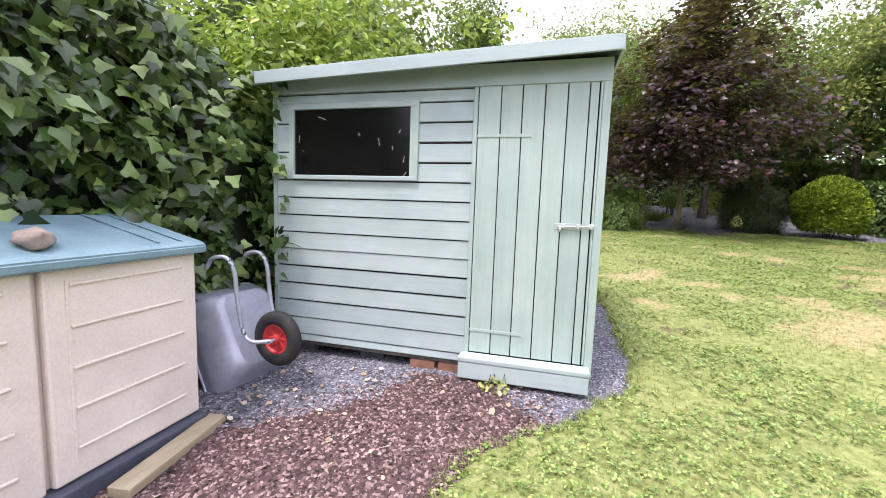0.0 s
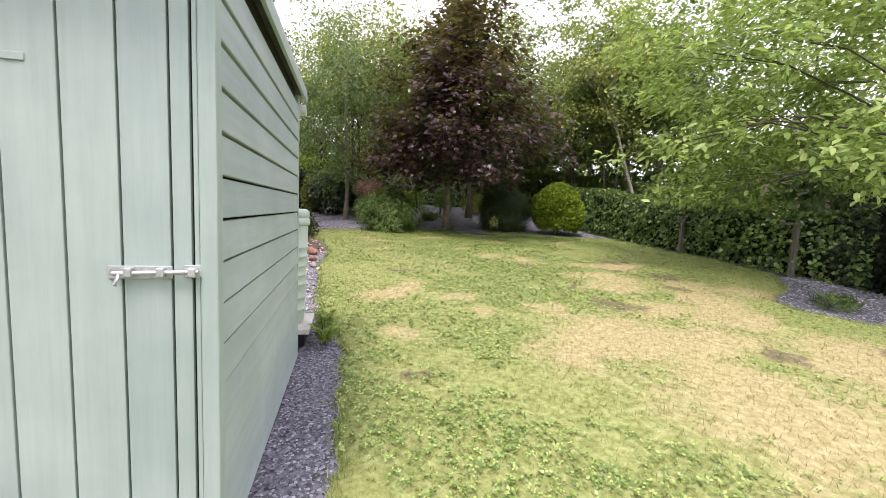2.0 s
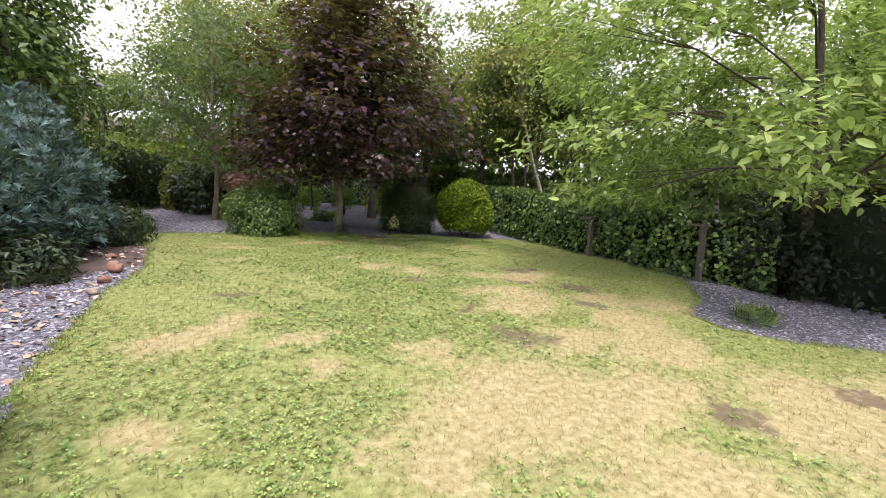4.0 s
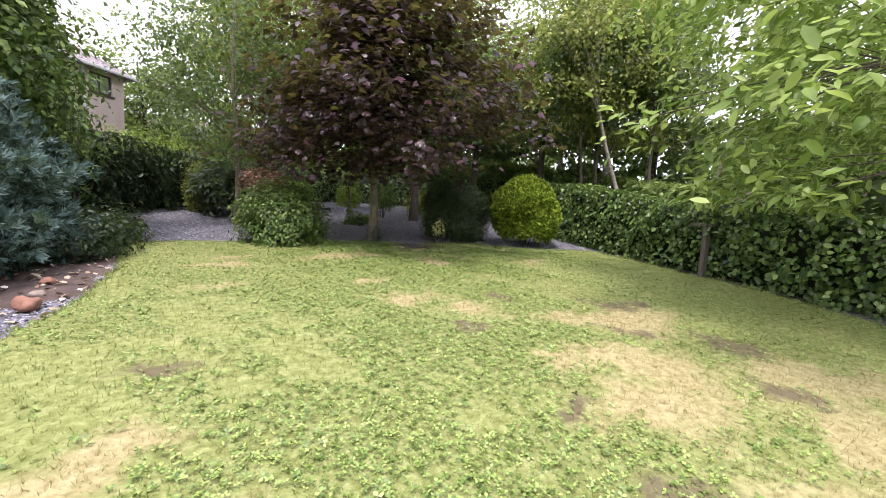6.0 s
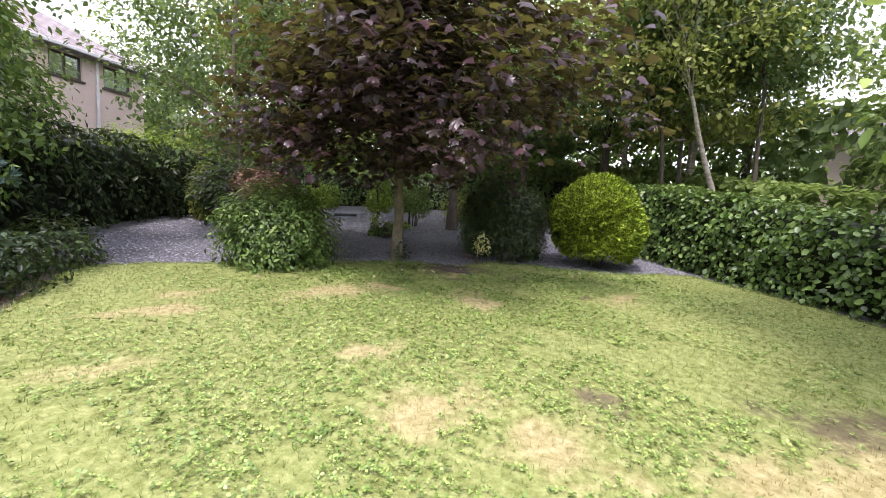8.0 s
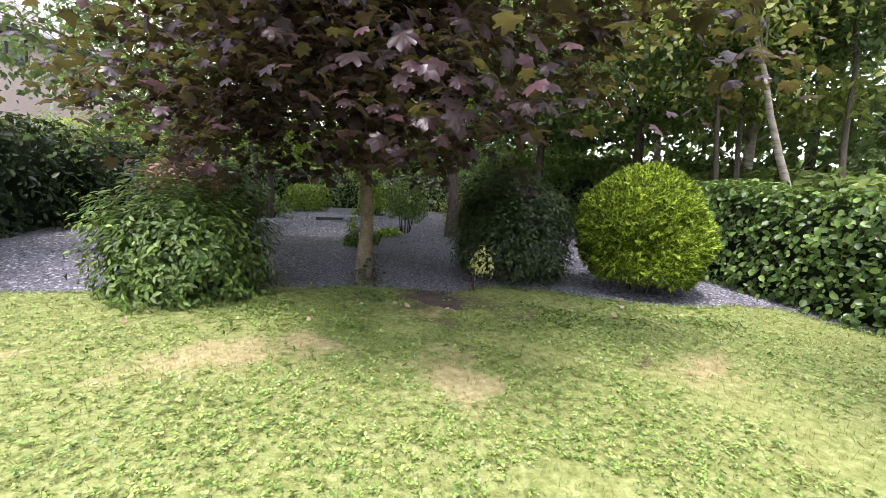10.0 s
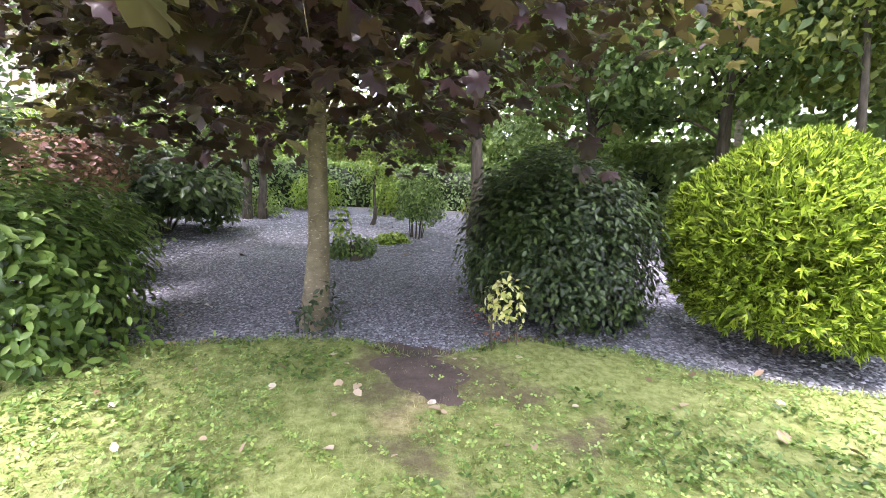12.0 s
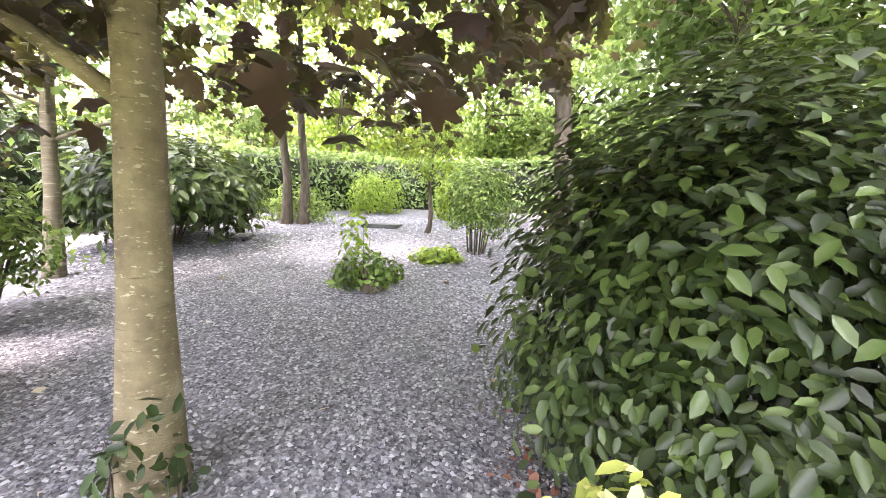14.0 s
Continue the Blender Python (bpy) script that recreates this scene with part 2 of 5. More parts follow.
def leaf_material(name, dark, mid, light, trans=0.3, rough=0.45, spec=0.4, backlit=None, mottle=2.6):
    """Leaves that differ one from another, and let some light through."""
    m, nt, b = material(name)
    g = nt.nodes.new("ShaderNodeNewGeometry")
    col = ramp(nt, g.outputs["Random Per Island"], [(0.0, dark), (0.5, mid), (1.0, light)])
    patch = noise_node(nt, mottle, 3)
    col = mixed(nt, 0.7, col, ramp(nt, patch, [(0.32, (0.4, 0.42, 0.4)), (0.62, (1.15, 1.15, 1.1))]), "MULTIPLY")
    nt.links.new(col, b.inputs["Base Color"])
    b.inputs["Roughness"].default_value = rough
    b.inputs["Specular IOR Level"].default_value = spec
    tr = nt.nodes.new("ShaderNodeBsdfTranslucent")
    if backlit:
        nt.links.new(mixed(nt, 0.6, col, backlit), tr.inputs["Color"])
    else:
        nt.links.new(mixed(nt, 0.5, col, (0.3, 0.42, 0.08), "MIX"), tr.inputs["Color"])
    ms = nt.nodes.new("ShaderNodeMixShader")
    ms.inputs["Fac"].default_value = trans
    nt.links.new(b.outputs["BSDF"], ms.inputs[1])
    nt.links.new(tr.outputs["BSDF"], ms.inputs[2])
    nt.links.new(ms.outputs["Shader"], nt.nodes["Material Output"].inputs["Surface"])
    return m


# ---- materials ----
def lawn_color(nt):
    """Green, yellowing and bare patches that follow the lawn's wear."""
    mid = noise_node(nt, 2.6, 6, 0.72)
    small = noise_node(nt, 15.0, 4, 0.7)
    green = ramp(nt, small, [(0.3, (0.14, 0.175, 0.04)), (0.5, (0.265, 0.32, 0.105)), (0.7, (0.43, 0.475, 0.195))])
    straw = ramp(nt, small, [(0.3, (0.3, 0.25, 0.11)), (0.55, (0.51, 0.43, 0.235)), (0.8, (0.68, 0.59, 0.37))])
    worn = []
    for key, gain, lo, hi in (("dry", 1.0, 0.86, 1.32), ("bare", 1.5, 1.1, 1.5)):
        at = nt.nodes.new("ShaderNodeAttribute")
        at.attribute_name = key
        add = nt.nodes.new("ShaderNodeMath")
        add.operation = "MULTIPLY_ADD"
        nt.links.new(mid if key == "dry" else noise_node(nt, 12.0, 5, 0.8), add.inputs[0])
        add.inputs[1].default_value = gain
        nt.links.new(at.outputs["Fac"], add.inputs[2])
        fade = nt.nodes.new("ShaderNodeMapRange")
        fade.inputs["From Min"].default_value, fade.inputs["From Max"].default_value = lo, hi
        fade.inputs["To Max"].default_value = 0.78
        nt.links.new(add.outputs[0], fade.inputs["Value"])
        worn.append(fade.outputs["Result"])
    col = mixed(nt, worn[0], green, straw)
    return mixed(nt, worn[1], col, (0.12, 0.085, 0.07)), small


LAWN_MAT, nt, b = material("lawn_turf")
c, h = lawn_color(nt)
nt.links.new(mixed(nt, 0.3, c, (0.1, 0.08, 0.035)), b.inputs["Base Color"])
b.inputs["Roughness"].default_value = 0.9
b.inputs["Specular IOR Level"].default_value = 0.15
bumped(nt, b, noise_node(nt, 70, 3), 0.5, 0.02)

BLADE_MAT, nt, b = material("grass_blades")
c, h = lawn_color(nt)
gi = nt.nodes.new("ShaderNodeNewGeometry")
c = mixed(nt, 0.55, c, ramp(nt, gi.outputs["Random Per Island"], [(0.0, (0.45, 0.5, 0.4)), (0.6, (1.0, 1.0, 1.0)), (1.0, (1.5, 1.5, 1.35))]), "MULTIPLY")
nt.links.new(c, b.inputs["Base Color"])
b.inputs["Roughness"].default_value = 0.6
b.inputs["Specular IOR Level"].default_value = 0.25
tr = nt.nodes.new("ShaderNodeBsdfTranslucent")
nt.links.new(c, tr.inputs["Color"])
ms = nt.nodes.new("ShaderNodeMixShader")
ms.inputs["Fac"].default_value = 0.3
nt.links.new(b.outputs["BSDF"], ms.inputs[1])
nt.links.new(tr.outputs["BSDF"], ms.inputs[2])
nt.links.new(ms.outputs["Shader"], nt.nodes["Material Output"].inputs["Surface"])


def chips_material(name, lo, mid, hi, rough):
    m, nt, b = material(name)
    g = nt.nodes.new("ShaderNodeNewGeometry")
    col = ramp(nt, g.outputs["Random Per Island"], [(0.0, lo), (0.55, mid), (1.0, hi)])
    col = mixed(nt, 0.4, col, ramp(nt, noise_node(nt, 1.6, 4), [(0.3, (0.6, 0.6, 0.6)), (0.7, (1, 1, 1))]), "MULTIPLY")
    nt.links.new(col, b.inputs["Base Color"])
    b.inputs["Roughness"].default_value = rough
    return m


SLATE_CHIP = chips_material("slate_chips", (0.085, 0.085, 0.1), (0.23, 0.23, 0.265), (0.44, 0.44, 0.49), 0.75)
BARK_CHIP = chips_material("bark_chips", (0.045, 0.026, 0.026), (0.14, 0.08, 0.076), (0.4, 0.29, 0.27), 0.85)
DRY_LEAF = chips_material("dry_leaves", (0.3, 0.2, 0.12), (0.5, 0.38, 0.26), (0.72, 0.66, 0.55), 0.7)

GROUND_MAT, nt, b = material("slate_gravel_ground")
far = nt.nodes.new("ShaderNodeVectorMath")
far.operation = "DISTANCE"
gp = nt.nodes.new("ShaderNodeNewGeometry")
nt.links.new(gp.outputs["Position"], far.inputs[0])
far.inputs[1].default_value = (4, 12, 0)
fr = nt.nodes.new("ShaderNodeMapRange")
fr.inputs["From Min"].default_value, fr.inputs["From Max"].default_value = 17.0, 26.0
nt.links.new(far.outputs["Value"], fr.inputs["Value"])
vor = nt.nodes.new("ShaderNodeTexVoronoi")
vor.inputs["Scale"].default_value = 42.0
nt.links.new(gp.outputs["Position"], vor.inputs["Vector"])
chip = ramp(nt, vor.outputs["Color"], [(0.1, (0.045, 0.046, 0.056)), (0.5, (0.12, 0.122, 0.145)), (0.95, (0.26, 0.26, 0.3))])
chip = mixed(nt, 0.5, chip, ramp(nt, noise_node(nt, 0.9, 5), [(0.35, (0.5, 0.46, 0.44)), (0.65, (1, 1, 1))]), "MULTIPLY")
rough_grass = ramp(nt, noise_node(nt, 0.8, 5), [(0.3, (0.05, 0.06, 0.02)), (0.7, (0.12, 0.14, 0.045))])
nt.links.new(mixed(nt, fr.outputs["Result"], chip, rough_grass), b.inputs["Base Color"])
b.inputs["Roughness"].default_value = 0.8
bumped(nt, b, vor.outputs["Distance"], 0.7, 0.02)

MULCH_MAT = surface("red_bark_mulch", [(0.3, (0.04, 0.025, 0.024)), (0.7, (0.11, 0.065, 0.06))], 9, 0.95, 70, 0.6)
SOIL_MAT = surface("bare_soil", [(0.3, (0.055, 0.04, 0.034)), (0.7, (0.14, 0.1, 0.085))], 5, 0.95, 50, 0.6)


def painted_wood(name, lo, hi, stretch):
    m, nt, b = material(name)
    grain = noise_node(nt, 5, 6, 0.65, stretch)
    col = ramp(nt, noise_node(nt, 2.2, 5, 0.6), [(0.3, lo), (0.7, hi)])
    col = mixed(nt, 0.4, col, ramp(nt, grain, [(0.35, (0.74, 0.76, 0.75)), (0.6, (1, 1, 1))]), "MULTIPLY")
    scuff = ramp(nt, noise_node(nt, 9, 6, 0.75, stretch), [(0.68, (0, 0, 0)), (0.76, (1, 1, 1))])
    col = mixed(nt, mixed(nt, 0.25, (0, 0, 0), scuff), col, (0.3, 0.29, 0.26))
    info = nt.nodes.new("ShaderNodeObjectInfo")
    col = mixed(nt, 1.0, col, ramp(nt, info.outputs["Random"], [(0, (0.9, 0.91, 0.93)), (1, (1, 1, 1))]), "MULTIPLY")
    nt.links.new(col, b.inputs["Base Color"])
    b.inputs["Roughness"].default_value = 0.55
    bumped(nt, b, grain, 0.25, 0.006)
    return m


SAGE_H = painted_wood("sage_paint_horizontal_grain", (0.345, 0.425, 0.405), (0.44, 0.52, 0.5), (0.25, 0.25, 5))
SAGE_V = painted_wood("sage_paint_upright_grain", (0.335, 0.43, 0.385), (0.425, 0.52, 0.465), (5, 5, 0.25))
# Near-black colour holding the shade of board gaps and the shed's inside.
DARK_GAP = surface("shed_shade_black", [(0.3, (0.012, 0.011, 0.012)), (0.7, (0.03, 0.027, 0.026))], 6, 0.9)
FELT_MAT = surface("roofing_felt", [(0.3, (0.07, 0.08, 0.08)), (0.7, (0.14, 0.15, 0.15))], 5, 0.95)
ZINC = surface("galvanised_bolt", [(0.3, (0.42, 0.45, 0.44)), (0.7, (0.62, 0.66, 0.64))], 30, 0.45, 120, 0.1, metal=0.5)
CREAM = surface("cream_moulded_plastic", [(0.3, (0.76, 0.66, 0.59)), (0.7, (0.86, 0.765, 0.69))], 3, 0.5, 90, 0.06)
TEAL = surface("teal_moulded_plastic", [(0.3, (0.14, 0.235, 0.28)), (0.7, (0.22, 0.345, 0.395))], 4, 0.5, 60, 0.1)
DARK_PLASTIC = surface("dark_plastic", [(0.3, (0.012, 0.013, 0.016)), (0.7, (0.03, 0.032, 0.036))], 5, 0.5, 60, 0.1)
GREY_PLASTIC = surface("blue_grey_plastic", [(0.3, (0.06, 0.07, 0.1)), (0.7, (0.1, 0.11, 0.15))], 5, 0.6)
BATTEN = surface("weathered_pine", [(0.3, (0.34, 0.28, 0.18)), (0.7, (0.52, 0.44, 0.3))], 5, 0.8, 40, 0.4, (1, 0.2, 4))
GALV = surface("galvanised_steel", [(0.3, (0.33, 0.35, 0.43)), (0.7, (0.52, 0.54, 0.64))], 4, 0.4, 30, 0.08, metal=0.4)
RUBBER = surface("black_rubber", [(0.3, (0.012, 0.012, 0.013)), (0.7, (0.03, 0.03, 0.03))], 10, 0.8, 80, 0.3)
RED_RIM = surface("red_plastic_rim", [(0.3, (0.45, 0.03, 0.035)), (0.7, (0.6, 0.06, 0.06))], 10, 0.45)
BUTT_MAT = surface("pale_green_plastic", [(0.3, (0.43, 0.53, 0.47)), (0.7, (0.53, 0.62, 0.55))], 3, 0.5, 60, 0.08)
SLAB_MAT = surface("pale_concrete_slab", [(0.3, (0.48, 0.45, 0.4)), (0.7, (0.66, 0.63, 0.56))], 6, 0.9, 60, 0.4)
BRICK_MAT = surface("terracotta_brick", [(0.3, (0.2, 0.09, 0.06)), (0.7, (0.36, 0.19, 0.135))], 8, 0.9, 50, 0.5)
STONE_MAT = surface("brown_stone", [(0.3, (0.2, 0.15, 0.12)), (0.7, (0.4, 0.33, 0.28))], 8, 0.9, 50, 0.5)
DARK_STONE = surface("dark_stone", [(0.3, (0.04, 0.05, 0.05)), (0.7, (0.11, 0.12, 0.12))], 3, 0.9, 20, 0.6)
POST_MAT = surface("grey_weathered_timber", [(0.3, (0.09, 0.08, 0.068)), (0.7, (0.19, 0.17, 0.145))], 5, 0.9, 40, 0.5, (4, 4, 0.4))
RENDER_MAT = surface("pinkish_house_render", [(0.3, (0.6, 0.48, 0.42)), (0.7, (0.7, 0.58, 0.52))], 0.8, 0.9, 30, 0.3)
SALMON = surface("salmon_render", [(0.3, (0.58, 0.36, 0.29)), (0.7, (0.68, 0.46, 0.38))], 0.8, 0.9, 30, 0.3)
WHITE_PAINT = surface("white_gutter_paint", [(0.3, (0.6, 0.6, 0.6)), (0.7, (0.8, 0.8, 0.8))], 4, 0.5)
FRAME_BROWN = surface("brown_window_frame", [(0.3, (0.05, 0.04, 0.035)), (0.7, (0.09, 0.07, 0.06))], 4, 0.5)
BARK_GREY = surface("grey_green_bark", [(0.3, (0.13, 0.11, 0.075)), (0.58, (0.2, 0.175, 0.12)), (0.66, (0.36, 0.32, 0.25))], 9, 0.9, 26, 0.6, (0.6, 0.6, 4))
m, nt, b = material("ringed_maple_bark")
col = ramp(nt, noise_node(nt, 5, 6, 0.65), [(0.3, (0.1, 0.08, 0.05)), (0.5, (0.19, 0.155, 0.1)), (0.7, (0.29, 0.25, 0.17))])
fleck = ramp(nt, noise_node(nt, 24, 4, 0.6, (1, 1, 2.6)), [(0.6, (0, 0, 0)), (0.66, (1, 1, 1))])
col = mixed(nt, mixed(nt, 0.75, (0, 0, 0), fleck), col, (0.46, 0.42, 0.32))
crack = ramp(nt, noise_node(nt, 7, 5, 0.7, (0.7, 0.7, 6)), [(0.3, (0.3, 0.28, 0.25)), (0.38, (1, 1, 1))])
nt.links.new(mixed(nt, 0.8, col, crack, "MULTIPLY"), b.inputs["Base Color"])
b.inputs["Roughness"].default_value = 0.85
bumped(nt, b, noise_node(nt, 22, 6, 0.7, (0.8, 0.8, 3)), 0.7, 0.012)
BARK_MAPLE = m
BARK_DARK = surface("dark_bark", [(0.3, (0.05, 0.04, 0.033)), (0.7, (0.14, 0.115, 0.09))], 6, 0.95, 30, 0.6, (3, 3, 0.7))
BARK_BIRCH = surface("pale_birch_bark", [(0.3, (0.2, 0.17, 0.14)), (0.55, (0.42, 0.37, 0.31)), (0.8, (0.6, 0.55, 0.48))], 4, 0.85, 25, 0.4, (1, 1, 4))

m, nt, b = material("slate_roof_tiles")
brick = nt.nodes.new("ShaderNodeTexBrick")
brick.inputs["Scale"].default_value = 1.0
brick.inputs["Brick Width"].default_value, brick.inputs["Row Height"].default_value, brick.inputs["Mortar Size"].default_value = 0.3, 0.2, 0.015
brick.inputs["Color1"].default_value, brick.inputs["Color2"].default_value, brick.inputs["Mortar"].default_value = (0.2, 0.17, 0.18, 1), (0.32, 0.28, 0.28, 1), (0.06, 0.05, 0.05, 1)
tc = nt.nodes.new("ShaderNodeTexCoord")
nt.links.new(tc.outputs["UV"], brick.inputs["Vector"])
nt.links.new(brick.outputs["Color"], b.inputs["Base Color"])
b.inputs["Roughness"].default_value = 0.85
ROOF_TILE = m

m, nt, b = material("shed_window_pane")
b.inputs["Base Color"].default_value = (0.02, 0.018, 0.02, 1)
b.inputs["Roughness"].default_value = 0.12
b.inputs["Transmission Weight"].default_value = 0.7
b.inputs["IOR"].default_value = 1.45
PANE_DARK = m
m, nt, b = material("house_window_pane")
b.inputs["Base Color"].default_value = (0.5, 0.56, 0.62, 1)
b.inputs["Roughness"].default_value = 0.05
b.inputs["Metallic"].default_value = 0.8
PANE_HOUSE = m

IVY = leaf_material("ivy_leaves", (0.014, 0.034, 0.011), (0.07, 0.135, 0.036), (0.27, 0.38, 0.12), 0.25, 0.28, 0.6, mottle=4.0)
BRIGHT = leaf_material("yellow_green_leaves", (0.13, 0.221, 0.026), (0.26, 0.39, 0.052), (0.468, 0.572, 0.104), 0.4)
MAPLE = leaf_material("purple_maple_leaves", (0.02, 0.009, 0.015), (0.046, 0.021, 0.033), (0.105, 0.048, 0.068), 0.36, 0.34, 0.5, backlit=(0.2, 0.2, 0.03))
WALNUT = leaf_material("fresh_green_leaves", (0.1, 0.18, 0.035), (0.28, 0.41, 0.1), (0.52, 0.65, 0.23), 0.48)
HEDGE = leaf_material("hedge_leaves", (0.025, 0.055, 0.014), (0.1, 0.185, 0.045), (0.27, 0.4, 0.12), 0.2, 0.35, 0.5, mottle=4.0)
DEEP = leaf_material("deep_green_leaves", (0.008, 0.018, 0.006), (0.03, 0.057, 0.018), (0.115, 0.175, 0.055), 0.2, 0.38, 0.45, mottle=4.5)
# Near-black leaves: deep shade under the leafy tree is put into the colour.
NIGHT = leaf_material("shade_black_leaves", (0.003, 0.006, 0.003), (0.008, 0.014, 0.006), (0.02, 0.03, 0.012), 0.08, 0.55, 0.3)
# Darkened greens: the boundary hedge's shade is put into the leaf colour.
SHADE = leaf_material("shade_painted_laurel_leaves", (0.008, 0.018, 0.008), (0.022, 0.045, 0.018), (0.075, 0.115, 0.05), 0.15, 0.4, 0.4)
SHRUB = leaf_material("shrub_leaves", (0.025, 0.055, 0.012), (0.1, 0.185, 0.042), (0.28, 0.4, 0.11), 0.3, mottle=4.5)
GOLD = leaf_material("golden_conifer_sprays", (0.012, 0.03, 0.004), (0.2, 0.31, 0.022), (0.62, 0.78, 0.09), 0.3, 0.6, 0.2, mottle=7.0)
JUNIPER = leaf_material("blue_green_juniper_sprays", (0.03, 0.065, 0.06), (0.085, 0.15, 0.135), (0.2, 0.29, 0.26), 0.12, 0.65, 0.2)
BERBERIS = leaf_material("red_shrub_leaves", (0.1, 0.045, 0.04), (0.24, 0.105, 0.09), (0.42, 0.23, 0.2), 0.3)
VARIEG = leaf_material("cream_variegated_leaves", (0.35, 0.4, 0.1), (0.62, 0.62, 0.22), (0.8, 0.78, 0.45), 0.3)
WOOD_A = leaf_material("woodland_leaves", (0.08, 0.13, 0.04), (0.19, 0.28, 0.08), (0.38, 0.48, 0.17), 0.5)
WOOD_B = leaf_material("woodland_dark_leaves", (0.045, 0.085, 0.035), (0.11, 0.18, 0.075), (0.22, 0.32, 0.14), 0.5)
WOOD_C = leaf_material("woodland_olive_leaves", (0.12, 0.1425, 0.03), (0.27, 0.3, 0.0675), (0.48, 0.51, 0.15), 0.4)

# ---- leaf shapes: along +x, width along y, folded a little ----
OVATE = (np.array([(0, 0, 0), (0.25, 0.2, 0.05), (0.65, 0.2, 0.05), (1, 0, -0.08), (0.65, -0.2, 0.05), (0.25, -0.2, 0.05)]), np.array([(0, 3, 2, 1), (0, 5, 4, 3)]))
ROUND = (np.array([(0, 0, 0), (0.2, 0.32, 0.05), (0.65, 0.34, 0.06), (1, 0, -0.1), (0.65, -0.34, 0.06), (0.2, -0.32, 0.05)]), np.array([(0, 3, 2, 1), (0, 5, 4, 3)]))
KITE = (np.array([(0, 0, 0), (0.45, 0.3, 0.08), (1, 0, -0.06), (0.45, -0.3, 0.08)]), np.array([(0, 2, 1), (0, 3, 2)]))
_half = [(0.0, 0.0), (-0.12, 0.3), (0.06, 0.33), (0.1, 0.52), (0.24, 0.55), (0.38, 0.33), (0.56, 0.5), (0.7, 0.44), (0.66, 0.24), (0.87, 0.12)]
_lobes = _half + [(1.0, 0.0)] + [(x, -y) for x, y in _half[:0:-1]]
_star = [(0.0, 0.0), (-0.1, 0.3), (0.14, 0.3), (0.24, 0.55), (0.42, 0.3), (1.0, 0.0), (0.42, -0.3), (0.24, -0.55), (0.14, -0.3), (-0.1, -0.3)]
STAR = (np.array([(x, y, -0.3 * (x - 0.2) ** 2 - 0.5 * y * y) for x, y in _star]), np.array([(0, 1, 2), (0, 2, 3), (0, 3, 4), (0, 4, 5), (0, 5, 6), (0, 6, 7), (0, 7, 8), (0, 8, 9)]))
LOBED = (np.array([(0.22, 0, 0.03)] + [(x, y, -0.3 * (x - 0.2) ** 2 - 0.55 * y * y + 0.05 * math.sin(9 * x + 7 * y)) for x, y in _lobes]), np.array([(0, i, i % 20 + 1) for i in range(1, 21)]))
_ivy = [(0.0, 0.0), (-0.12, 0.25), (0.15, 0.5), (0.42, 0.27), (1.0, 0.0), (0.42, -0.27), (0.15, -0.5), (-0.12, -0.25)]
IVYLEAF = (np.array([(0.2, 0, 0.03)] + [(x, y, -0.1 * (x * x + y * y)) for x, y in _ivy]), np.array([(0, i, i % 8 + 1) for i in range(1, 9)]))
FROND = (np.array([(0, 0, 0), (0.4, 0.1, 0.02), (1, 0, -0.05), (0.4, -0.1, 0.02)]), np.array([(0, 2, 1), (0, 3, 2)]))
SPIKE = (np.array([(0, 0, 0), (0.4, 0.03, 0.02), (1, 0, -0.05), (0.4, -0.03, 0.02)]), np.array([(0, 2, 1), (0, 3, 2)]))
_blades = []
for _a, _l, _x in ((0, 1.0, 0.0), (0.6, 0.62, 0.15), (-0.6, 0.62, 0.15), (0.75, 0.45, 0.42), (-0.75, 0.45, 0.42)):
    _c, _s = math.cos(_a), math.sin(_a)
    for _u, _w in ((0, 0), (0.45 * _l, 0.07), (_l, 0), (0.45 * _l, -0.07)):
        _blades.append((_x + _u * _c - _w * _s, _u * _s + _w * _c, 0.05 * abs(_w) / 0.07 - 0.1 * _u * _u))
SPRAY = (np.array(_blades), np.array([(4 * k, 4 * k + 3, 4 * k + 2, 4 * k + 1) for k in range(5)]))


def unit(v):
    return v / np.maximum(np.linalg.norm(v, axis=-1, keepdims=True), 1e-9)


def leaves(name, pos, nrm, size, shape, droop=0.5, spin=1.0, axis=None):
    """One mesh of many leaves at pos, facing about nrm; their tips hang by droop."""
    n = len(pos)
    z = unit(nrm)
    if axis is None:
        axis = rng.normal(size=(n, 3)) * spin + np.array((0, 0, -droop * 2))
    x = unit(axis - (axis * z).sum(1, keepdims=True) * z)
    y = np.cross(z, x)
    tv, tf = shape
    s = np.broadcast_to(np.asarray(size, float), (n,))[:, None, None]
    v = pos[:, None, :] + s * (tv[None, :, :1] * x[:, None, :] + tv[None, :, 1:2] * y[:, None, :] + tv[None, :, 2:] * z[:, None, :])
    f = (np.arange(n)[:, None, None] * len(tv) + tf[None]).reshape(-1, tf.shape[1])
    return mesh_from(name, v.reshape(-1, 3), f)


def dirs(n):
    return unit(rng.normal(size=(n, 3)))


def lumpy(d, seed, amount=0.14, freq=2.3):
    """Uneven outline for a crown or bush: a factor for each direction."""
    r = np.random.default_rng(seed)
    out = np.ones(len(d))
    for k in range(7):
        w = r.normal(size=3) * freq * (1 + 0.5 * k)
        out += amount / (1 + 0.45 * k) * np.sin(d @ w + r.uniform(0, 6.28))
    return out


